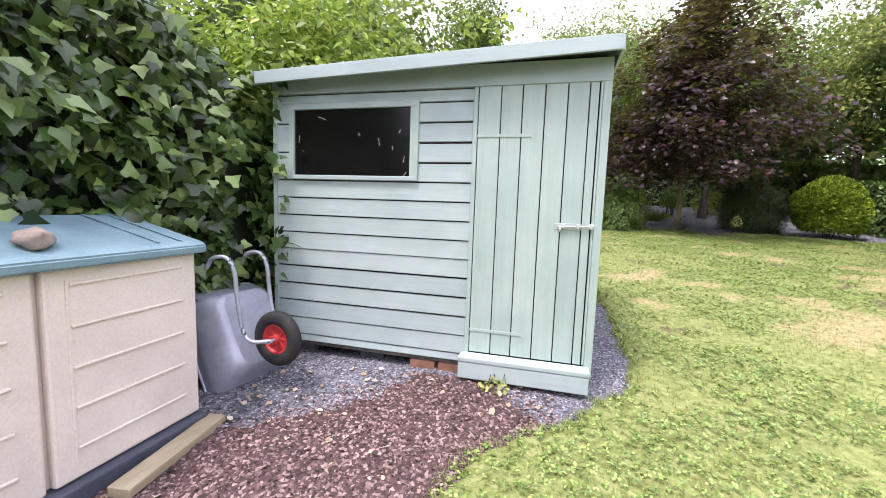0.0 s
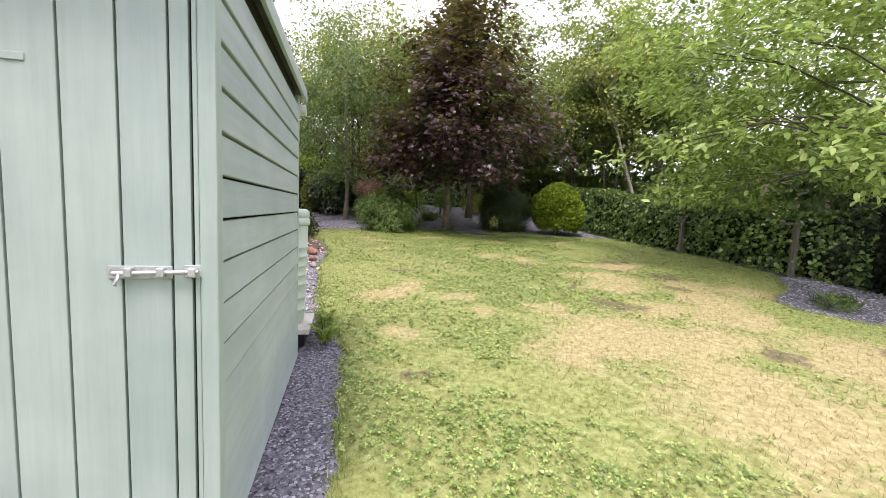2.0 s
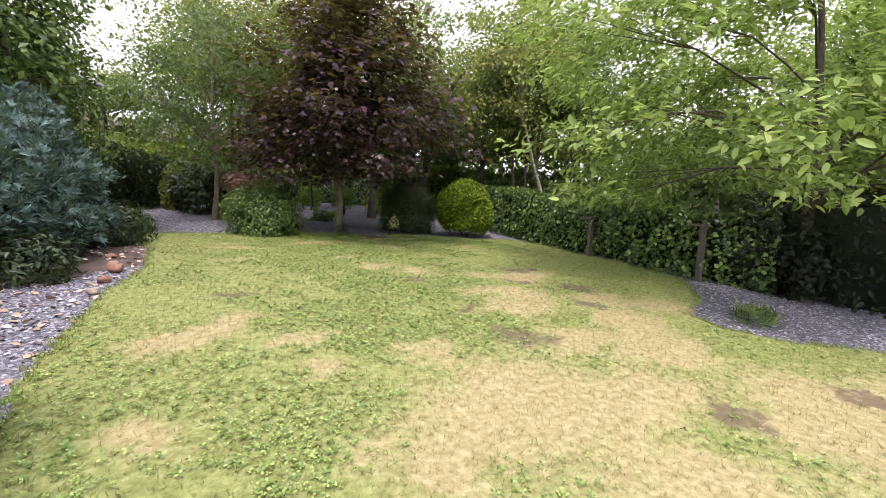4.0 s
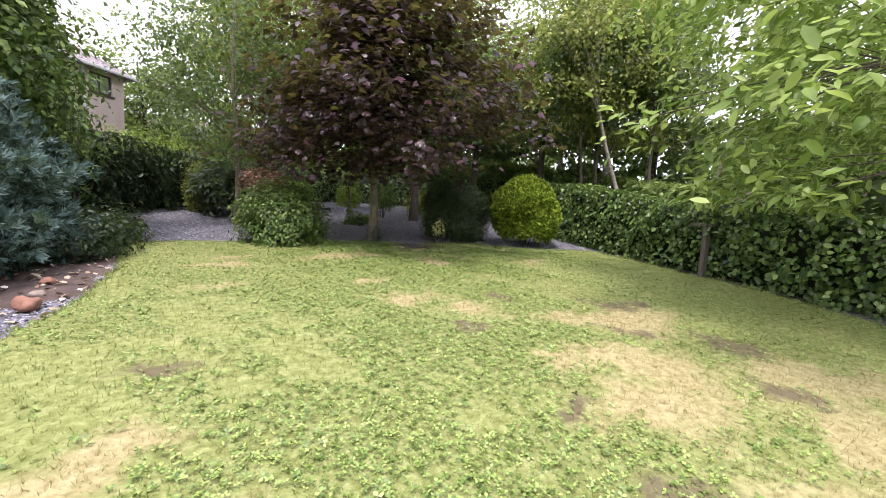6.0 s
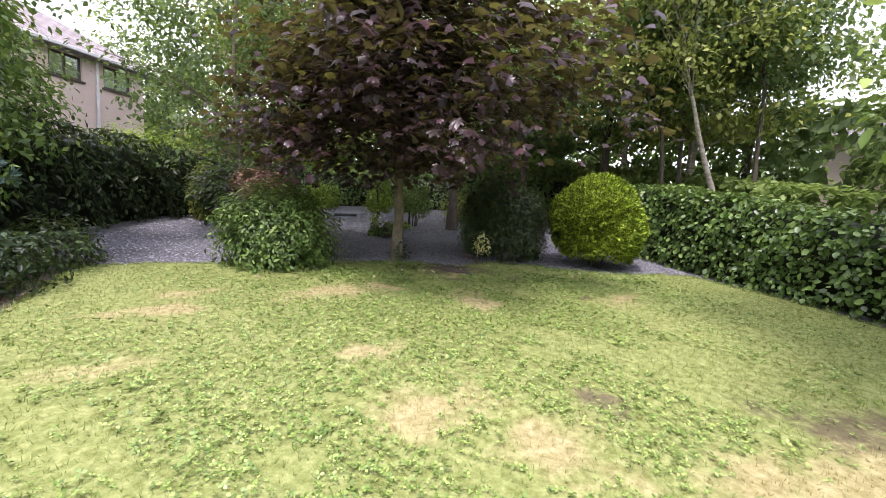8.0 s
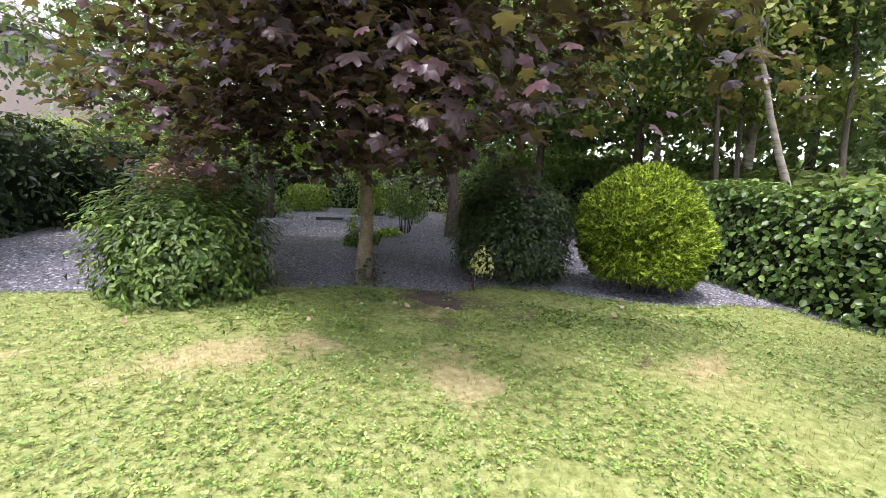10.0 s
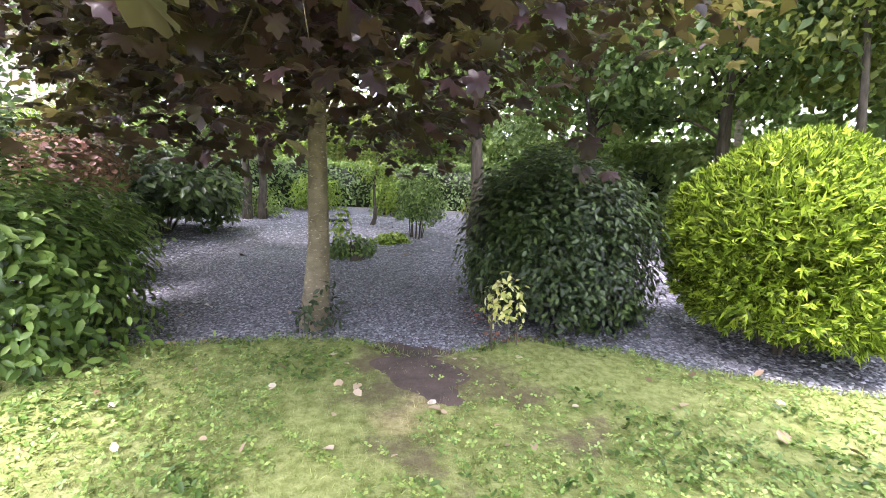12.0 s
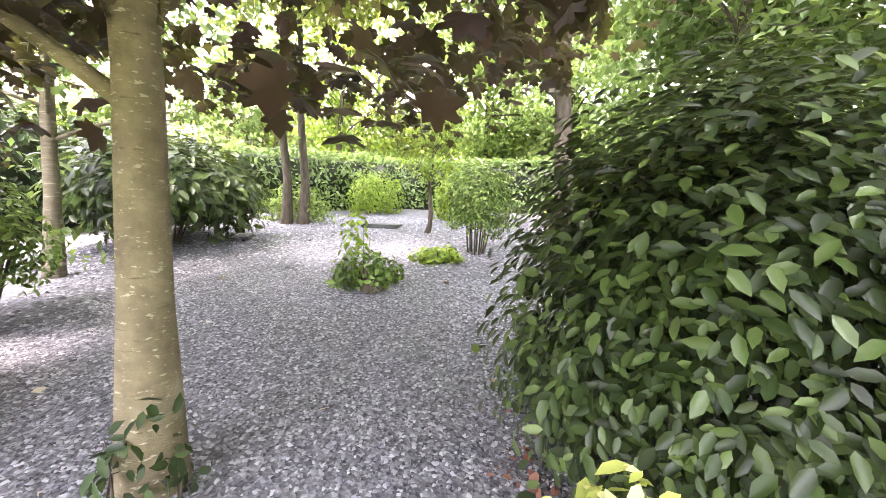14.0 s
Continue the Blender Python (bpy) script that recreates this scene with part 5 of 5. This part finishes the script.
# ---- wood and hedges behind ----
hedge("back_hedge", [(-1.5, 24.5, 3.4), (0.5, 28, 3.6), (4, 29.5, 3.6), (9, 28.5, 3.8), (12.5, 24, 3.6)], 0.8, 2.5, 17000, 0.16, OVATE, WOOD_B, "leafy hedge behind the gravel garden", 109, 0.5, shag=0.26)
hedge("wood_undergrowth", [(14.6, 15.5, 2.8), (14.4, 19, 3.3), (12.8, 25, 4.2), (8, 31, 5.0), (2, 34, 5.0), (-4, 34, 4.6)], 1.2, 4, 30000, 0.22, KITE, WOOD_A, "tangled undergrowth at the wood's edge", 111, 0.4, core=False, category="undergrowth")
hedge("wood_undergrowth", [(17.5, 9, 4.0), (20, 14, 5.0), (20, 20, 6.0), (17, 28, 6.5), (10, 36, 7.0), (0, 39, 7.0), (-9, 34, 6.0)], 1.5, 5, 9000, 0.55, KITE, WOOD_B, "far tangled undergrowth deeper in the wood", 112, 0.4, core=False, category="undergrowth")
WOODS = [(-7.5, 14.0, 8.5, 2.6, WOOD_A), (-5.0, 30, 9, 3.0, WOOD_A), (-1.5, 31, 11, 3.2, BRIGHT), (2.0, 33, 12, 3.4, WOOD_C), (5.0, 30.5, 12, 3.2, WOOD_A), (8.0, 32, 13, 3.6, WOOD_B),
         (10.5, 27.5, 12, 3.0, WOOD_B), (13.0, 29, 13, 3.4, WOOD_A), (9.8, 22.8, 10.5, 2.5, WOOD_B), (15.5, 25, 12, 3.2, WOOD_B), (14.0, 19.5, 10.5, 2.6, WOOD_C), (18.0, 21, 12, 3.2, WOOD_B),
         (-9.5, 9.5, 9, 2.8, WOOD_B), (-5.2, 11.5, 7.6, 2.2, WOOD_A), (19.5, 15, 10, 3.0, WOOD_A), (17.5, 4.0, 9, 3.0, WOOD_A), (18.5, 10.0, 9.0, 2.6, WOOD_A), (12.2, 21.5, 11, 2.6, WOOD_A)]
for i, (wx, wy, wh, wr, wm) in enumerate(WOODS):
    birch = i in (9, 10)
    bare = i in (8, 10, 17)      # trunks that show below their crowns
    tree("woodland_tree", wx, wy, 0.17, gz(wx, wy) + 2.2, (wx, wy, wh * 0.6 + 0.5), (wr, wr, wh * 0.48), 158, 66, 0.7, 0.22, KITE, wm,
         BARK_BIRCH if birch else BARK_DARK, "pale-barked birch tree in the wood" if birch else "tall leafy woodland tree beyond the garden", 200 + i, limbs=14, inner=0.3, lump=0.3,
         lean=(random.Random(i).uniform(-0.8, 0.8), random.Random(i + 50).uniform(-0.5, 0.5)), trunk_top=wh * 0.92, floor=4.2 if bare else None)

tree("leaning_birch", 13.3, 17.0, 0.1, 4.2, (11.2, 17.3, 7.2), (2.4, 2.2, 2.4), 130, 60, 0.6, 0.15, KITE, WOOD_C, BARK_BIRCH, "pale birch leaning towards the garden over the ivy hedge", 301, lean=(-2.3, 0.2), trunk_top=7.4, limbs=18, floor=4.4)
for k, (tx, ty, dx) in enumerate(((12.2, 18.2, -0.5), (12.7, 18.5, 0.4), (14.0, 17.2, 0.3))):
    tree("slender_trunk_tree", tx, ty, 0.085, 3.6, (tx + dx, ty + 0.3, 7.4), (1.7, 1.7, 2.7), 100, 50, 0.6, 0.2, KITE, WOOD_B, BARK_DARK, "slender dark-stemmed tree at the wood's edge", 310 + k, lean=(dx, 0.2), trunk_top=8.0, limbs=12, floor=4.3)

far_p, far_n = [], []
for k in range(13000):
    a = rng.uniform(0, 2 * math.pi)
    d = rng.uniform(46, 54)
    hgt = 9.5 + 3.5 * math.sin(a * 5.3) + 2.2 * math.sin(a * 13.1 + 1)
    far_p.append((4 + d * math.cos(a), 12 + d * math.sin(a), rng.uniform(-0.5, max(3.0, hgt))))
    far_n.append((-math.cos(a), -math.sin(a), 0.6))
far_p = np.array(far_p)
far_wood = part("far_woodland", leaves("far_woodland", far_p, np.array(far_n) + rng.normal(size=far_p.shape) * 0.5, rng.uniform(0.8, 2.0, len(far_p)), KITE, 0.3), WOOD_B, None)
tagged(far_wood, "distant belt of green woodland around the gardens", "woodland", kind="stuff")

# ---- neighbouring houses ----
def plane_uv(me, scale=1.0):
    uv = me.uv_layers.new(name="UVMap")
    for poly in me.polygons:
        n = poly.normal
        t = Vector((0, 0, 1)).cross(n)
        t = t.normalized() if t.length > 1e-4 else Vector((1, 0, 0))
        b3 = n.cross(t)
        for li in poly.loop_indices:
            co = me.vertices[me.loops[li].vertex_index].co
            uv.data[li].uv = (co.dot(t) * scale, co.dot(b3) * scale)


def mesh_faces(name, verts, faces):
    me = bpy.data.meshes.new(name)
    me.from_pydata(verts, [], faces)
    me.update()
    return me


def house(name, corner, yaw, length, depth, eave, rise, base, wall_mat, windows, label, hip=True):
    """A house: its front wall runs along local -x from the corner, its back along +y."""
    m = pose(corner[0], corner[1], 0, 0, 0, yaw)
    ob = thing(name, corner[0], corner[1], base, label, "house")
    w = 0.3
    cols = sorted(windows)
    x = 0.0
    for s0, s1, zb, zt in cols:
        part("wall", box(-s0, 0, base - 0.5, -x, w, eave, 0, m), wall_mat, ob)
        part("wall", box(-s1, 0.002, base - 0.5, -s0, w, zb, 0, m), wall_mat, ob)
        part("wall", box(-s1, 0.002, zt, -s0, w, eave, 0, m), wall_mat, ob)
        win = part("window", box(-s1, 0.08, zb, -s0, 0.14, zb + 0.07, 0, m), FRAME_BROWN, ob, "brown-framed house window")
        for a, b4, c4, d4 in ((-s1, zt - 0.07, -s0, zt), (-s1, zb + 0.07, -s1 + 0.07, zt - 0.07), (-s0 - 0.07, zb + 0.07, -s0, zt - 0.07), (-(s0 + s1) / 2 - 0.03, zb + 0.07, -(s0 + s1) / 2 + 0.03, zt - 0.07)):
            part("frame", box(a, 0.08, b4, c4, 0.14, d4, 0, m), FRAME_BROWN, win)
        part("pane", box(-s1 + 0.07, 0.1, zb + 0.07, -s0 - 0.07, 0.11, zt - 0.07, 0, m), PANE_HOUSE, win)
        part("sill", box(-s1 - 0.06, -0.06, zb - 0.07, -s0 + 0.06, 0.08, zb - 0.002, 0, m), FRAME_BROWN, win)
        x = s1
    part("wall", box(-length, 0, base - 0.5, -x, w, eave, 0, m), wall_mat, ob)
    part("wall", box(-0.3, w, base - 0.5, 0, depth, eave, 0, m), wall_mat, ob)
    part("wall", box(-length, w, base - 0.5, -length + 0.3, depth, eave, 0, m), wall_mat, ob)
    part("wall", box(-length + 0.3, depth - 0.3, base - 0.5, -0.3, depth, eave, 0, m), wall_mat, ob)
    o = 0.35
    h = depth / 2 if hip else -0.2
    vs = [(o, -o, eave), (-length - o, -o, eave), (-length - o, depth + o, eave), (o, depth + o, eave), (-h, depth / 2, eave + rise), (-length + h, depth / 2, eave + rise)]
    vs += [(a, b5, c5 - 0.14) for a, b5, c5 in vs[:4]]
    me = mesh_faces("roof", [tuple(m @ Vector(v)) for v in vs], [(0, 4, 5, 1), (1, 5, 2), (2, 5, 4, 3), (3, 4, 0), (6, 7, 8, 9), (0, 1, 7, 6), (1, 2, 8, 7), (2, 3, 9, 8), (3, 0, 6, 9)])
    plane_uv(me)
    part("roof", me, ROOF_TILE, ob, "grey tiled roof")
    part("gutter", box(-length - o, -o - 0.1, eave - 0.14, o, -o - 0.003, eave - 0.02, 0.02, m), WHITE_PAINT, ob, "white gutter")
    for s in (1.75,):
        part("downpipe", box(-s - 0.04, -0.09, base - 0.3, -s + 0.04, -0.01, eave - 0.05, 0.015, m), WHITE_PAINT, ob)
    return ob


house("neighbour_house", (-5.1, 26.9), 63.4, 9.0, 7.5, 6.85, 2.6, 1.4, RENDER_MAT, [(0.5, 1.5, 5.85, 6.65), (2.2, 3.2, 5.85, 6.65), (4.6, 5.7, 5.85, 6.65)], "two-storey pinkish rendered house with a grey hipped roof")
house("neighbour_house", (-2.2, 33.0), 20, 5.0, 5.0, 5.2, 1.4, 1.6, SALMON, [(1.5, 2.6, 3.6, 4.6)], "low salmon rendered house beyond the hedge", hip=False)
house("neighbour_house", (23.0, 6.0), -90, 16.0, 8.0, 5.6, 2.4, 0.2, RENDER_MAT, [(3.0, 4.4, 3.3, 4.5), (8.0, 9.4, 3.3, 4.5), (12.0, 13.4, 3.3, 4.5)], "long pale pinkish rendered house behind the ivy hedge")

# ---- bricks, stones, ferns by the bed ----
for i, (sx, sy, ss) in enumerate(((0.05, 10.45, 0.13), (0.1, 9.8, 0.08), (-0.1, 10.9, 0.08), (0.15, 9.2, 0.07), (-0.25, 11.4, 0.09))):
    stone("border_rock", sx, sy, gz(sx, sy), (ss, ss * 0.8, ss * 0.7), BRICK_MAT if i in (0, 1, 4) else STONE_MAT, "reddish-brown rock at the edge of the gravel bed" if i in (0, 1, 4) else "grey-brown rock at the edge of the gravel bed", 20 + i, "rock", "rocks along the bed")


def fern(x, y, fronds, length, seed, rise=1.75, fall=1.15, out=0.6):
    """Arching fronds with small leaflets on both sides."""
    g = gz(x, y)
    ob = thing("fern", x, y, g, "light green fern growing beside the water butt", "fern")
    r = random.Random(seed)
    runs, pos, nrm, size, ax = [], [], [], [], []
    for k in range(fronds):
        a = 2 * math.pi * k / fronds + r.uniform(-0.3, 0.3)
        L = length * r.uniform(0.7, 1.1)
        pts = [Vector((x + math.cos(a) * L * t * out, y + math.sin(a) * L * t * out, g + L * (rise * t - fall * t * t))) for t in (0, 0.25, 0.5, 0.75, 1)]
        runs.append((pts, [0.005, 0.004, 0.003, 0.002, 0.001]))
        for j in range(34):
            t = 0.12 + 0.88 * j / 34
            p = Vector((x + math.cos(a) * L * t * out, y + math.sin(a) * L * t * out, g + L * (rise * t - fall * t * t)))
            for sgn in (-1, 1):
                pos.append(p)
                nrm.append((math.cos(a) * 0.3 + r.uniform(-0.3, 0.3), math.sin(a) * 0.3 + r.uniform(-0.3, 0.3), 1))
                size.append(0.085 * (1.05 - t))
                ax.append((-math.sin(a) * sgn + 0.35 * math.cos(a), math.cos(a) * sgn + 0.35 * math.sin(a), -0.1))
    part("stalks", tubes("stalks", runs, 5), SHRUB, ob)
    part("fronds", leaves("fronds", np.array(pos), np.array(nrm), np.array(size), FROND, axis=np.array(ax)), BRIGHT, ob)
    return ob


fern(0.56, 5.72, 15, 0.4, 3)
fern(0.52, 6.15, 13, 0.34, 5)

# ---- loose ground cover: grass, clover, chips, fallen leaves ----
def scatter(n, x0, y0, x1, y1, ok):
    p = np.stack([rng.uniform(x0, x1, n), rng.uniform(y0, y1, n)], 1)
    return p[ok(p[:, 0], p[:, 1])]


TUFT = (np.array([(0, 0.06, 0), (0, -0.06, 0), (0.35, 0, 1.0), (0.05, 0.1, 0), (-0.05, 0.02, 0), (-0.3, 0.5, 0.8), (-0.05, 0, 0), (0.03, -0.1, 0), (-0.25, -0.45, 0.9)]), np.array([(0, 1, 2), (3, 4, 5), (6, 7, 8)]))
CLOVER = (np.array([(0, 0, 0), (0.5, 0.35, 0.1), (0.9, 0, 0.1), (0.5, -0.35, 0.1), (0, 0, 0), (-0.1, 0.6, 0.1), (-0.55, 0.75, 0.1), (-0.6, 0.2, 0.1), (0, 0, 0), (-0.6, -0.2, 0.1), (-0.55, -0.75, 0.1), (-0.1, -0.6, 0.1)]), np.array([(0, 1, 2, 3), (4, 5, 6, 7), (8, 9, 10, 11)]))


def upright(n, tilt=0.25):
    return np.array((0, 0, 1.0)) + rng.normal(size=(n, 3)) * tilt


def on_lawn(x, y):
    return inside_by(LAWN, x, y) + 0.05 * wobble(x, y) > 0.0


g1 = scatter(112000, -1.0, 0.5, 11.0, 16.0, on_lawn)
g1 = g1[lawn_wear(g1[:, 0], g1[:, 1])[1] < rng.uniform(0.25, 0.95, len(g1))]
p = np.column_stack([g1, lawn_z(g1[:, 0], g1[:, 1]) - 0.004])
grass = part("lawn_grass", wear_on(leaves("lawn_grass", p, upright(len(p), 0.4), rng.uniform(0.018, 0.046, len(p)), TUFT, 0, 1), g1[:, 0], g1[:, 1], len(TUFT[0])), BLADE_MAT, None)
tagged(grass, "short mown grass blades covering the lawn", "grass", kind="stuff")
g2 = scatter(175000, -1.0, 0.5, 11.0, 16.0, lambda x, y: on_lawn(x, y) & (wobble(x, y, 0.11) + 0.6 * wobble(y, x, 0.35) + 0.5 * wobble(x, y, 0.9) > -0.42))
dry, bare = lawn_wear(g2[:, 0], g2[:, 1])
beside = np.hypot(g2[:, 0] - np.interp(g2[:, 1], (0, 3, 6, 15), (0.5, 2.4, 3.2, 5.4)), 0)
g2 = g2[(dry < rng.uniform(0.1, 0.75, len(g2))) & (bare < rng.uniform(0.2, 1.0, len(g2))) & (rng.random(len(g2)) < np.clip(1.25 - 0.22 * beside, 0.25, 1))]
p = np.column_stack([g2, lawn_z(g2[:, 0], g2[:, 1]) + rng.uniform(0.01, 0.034, len(g2))])
CLOVER_MAT, nt, b = material("lawn_clover")
gi = nt.nodes.new("ShaderNodeNewGeometry")
c = ramp(nt, gi.outputs["Random Per Island"], [(0.0, (0.07, 0.13, 0.022)), (0.5, (0.18, 0.275, 0.058)), (1.0, (0.36, 0.45, 0.13))])
c = mixed(nt, 0.6, c, ramp(nt, noise_node(nt, 3.0, 4), [(0.35, (0.6, 0.75, 0.5)), (0.65, (1.1, 1.05, 1.0))]), "MULTIPLY")
nt.links.new(c, b.inputs["Base Color"])
b.inputs["Roughness"].default_value = 0.5
clover = part("lawn_clover", leaves("lawn_clover", p, upright(len(p), 0.35), rng.uniform(0.013, 0.033, len(p)), CLOVER, 0, 1), CLOVER_MAT, None)
tagged(clover, "small clover leaves growing through the lawn", "clover", kind="stuff")
weed = scatter(9000, 2.9, 13.9, 8.6, 15.9, lambda x, y: on_lawn(x, y) & (patches(WORN, x, y) < 0.4) & (wobble(x, y, 0.2) + 0.7 * wobble(y, x, 0.5) > 0.15))
p = np.column_stack([weed, lawn_z(weed[:, 0], weed[:, 1]) + rng.uniform(0.015, 0.05, len(weed))])
weeds = part("lawn_weeds", leaves("lawn_weeds", p, upright(len(p), 0.4), rng.uniform(0.025, 0.06, len(p)), OVATE, 0.2), SHRUB, None)
tagged(weeds, "low broad-leaved weeds along the lawn's worn edge", "weeds", kind="stuff")
EDGE = scatter(160000, -1.0, 0.5, 10.6, 16.2, lambda x, y: np.abs(inside_by(LAWN, x, y) + 0.05 * wobble(x, y) - 0.02) < 0.06)
p = np.column_stack([EDGE, lawn_z(EDGE[:, 0], EDGE[:, 1]) - 0.01])
edge = part("edge_grass", wear_on(leaves("edge_grass", p, upright(len(p), 0.4), rng.uniform(0.04, 0.09, len(p)), TUFT, 0, 1), EDGE[:, 0], EDGE[:, 1], len(TUFT[0])), BLADE_MAT, None)
tagged(edge, "longer uncut grass along the lawn's edge", "grass", kind="stuff")

CHIP = (np.array([(-0.5, -0.3, 0), (0.45, -0.35, 0.02), (0.5, 0.3, 0), (-0.4, 0.38, 0.03), (0.08, -0.05, 0.34)]), np.array([(0, 1, 4), (1, 2, 4), (2, 3, 4), (3, 0, 4)]))


def not_lawn(x, y):
    return inside_by(LAWN, x, y) + 0.05 * wobble(x, y) < 0.03


def gravel(n, x0, y0, x1, y1, lo, hi, label, ok=None):
    q = scatter(n, x0, y0, x1, y1, lambda x, y: not_lawn(x, y) & (inside_by(BARK, x, y) < 0.05) & (ok(x, y) if ok else True))
    pp = np.column_stack([q, ground_z(q[:, 0], q[:, 1]) - 0.004])
    ob = part("slate_gravel", leaves("slate_gravel", pp, upright(len(pp), 0.35), rng.uniform(lo, hi, len(pp)), CHIP, 0, 1), SLATE_CHIP, None)
    tagged(ob, label, "gravel", kind="stuff")


gravel(62000, 2.0, 15.3, 7.8, 19.5, 0.014, 0.04, "blue-grey slate chippings under the maple")
gravel(30000, -2.0, 15.0, 9.5, 25.5, 0.03, 0.06, "blue-grey slate chippings of the gravel garden", lambda x, y: ~((x > 2.0) & (x < 7.8) & (y < 19.5)))
gravel(50000, -2.6, 1.9, 1.0, 6.5, 0.012, 0.032, "blue-grey slate chippings around the shed", lambda x, y: ~((x > SX0) & (x < SX1 - 0.05) & (y > SY0 + 0.1) & (y < SY1)))
gravel(16000, -2.0, 6.5, 0.6, 13.0, 0.025, 0.055, "blue-grey slate chippings of the side bed")
gravel(9000, 7.3, 3.0, 12.0, 8.6, 0.03, 0.06, "blue-grey slate chippings under the leafy tree")
gravel(9000, 7.2, 14.6, 10.4, 17.5, 0.02, 0.05, "pale slate chippings round the golden conifer")

q = scatter(42000, -2.4, 0.4, 0.4, 3.1, lambda x, y: inside_by(BARK, x, y) + 0.12 * wobble(x, y, 0.7) > 0.16 * rng.normal(size=x.shape))
pp = np.column_stack([q, np.maximum(bark_z(q[:, 0], q[:, 1]), ground_z(q[:, 0], q[:, 1])) - 0.002])
ob = part("bark_mulch", leaves("bark_mulch", pp, upright(len(pp), 0.5), rng.uniform(0.01, 0.036, len(pp)), CHIP, 0, 1), BARK_CHIP, None)
tagged(ob, "loose reddish bark chippings", "mulch", kind="stuff")


def fallen(n, x0, y0, x1, y1, lo, hi, label, zf=ground_z, ok=None, mat=DRY_LEAF):
    q = scatter(n, x0, y0, x1, y1, ok or (lambda x, y: x > -99))
    pp = np.column_stack([q, zf(q[:, 0], q[:, 1]) + 0.02])
    ob = part("fallen_leaves", leaves("fallen_leaves", pp, upright(len(pp), 0.35), rng.uniform(lo, hi, len(pp)), ROUND, 0, 1), mat, None)
    tagged(ob, label, "leaves", kind="stuff")


fallen(230, -2.2, 1.0, 0.2, 3.1, 0.02, 0.058, "dry fallen leaves on the bark mulch")
fallen(420, -1.4, 6.6, 0.4, 13.5, 0.04, 0.1, "pale dry leaves on the gravel bed", zf=lambda x, y: np.maximum(ground_z(x, y), np.where(y > 9.6, bed_z(x, y), -9)), ok=not_lawn)
fallen(220, 2.0, 14.2, 8.0, 20.0, 0.04, 0.1, "pale fallen maple leaves on gravel and grass", lawn_z)
RED_LEAF = chips_material("reddish_dead_leaves", (0.1, 0.045, 0.03), (0.24, 0.1, 0.07), (0.42, 0.2, 0.15), 0.8)
fallen(420, 5.35, 15.75, 6.6, 17.2, 0.02, 0.07, "reddish-brown dead leaves round the dark shrub's foot", ok=lambda x, y: np.abs(np.hypot(x - 6.6, y - 16.5) - 0.88) < 0.13, mat=RED_LEAF)
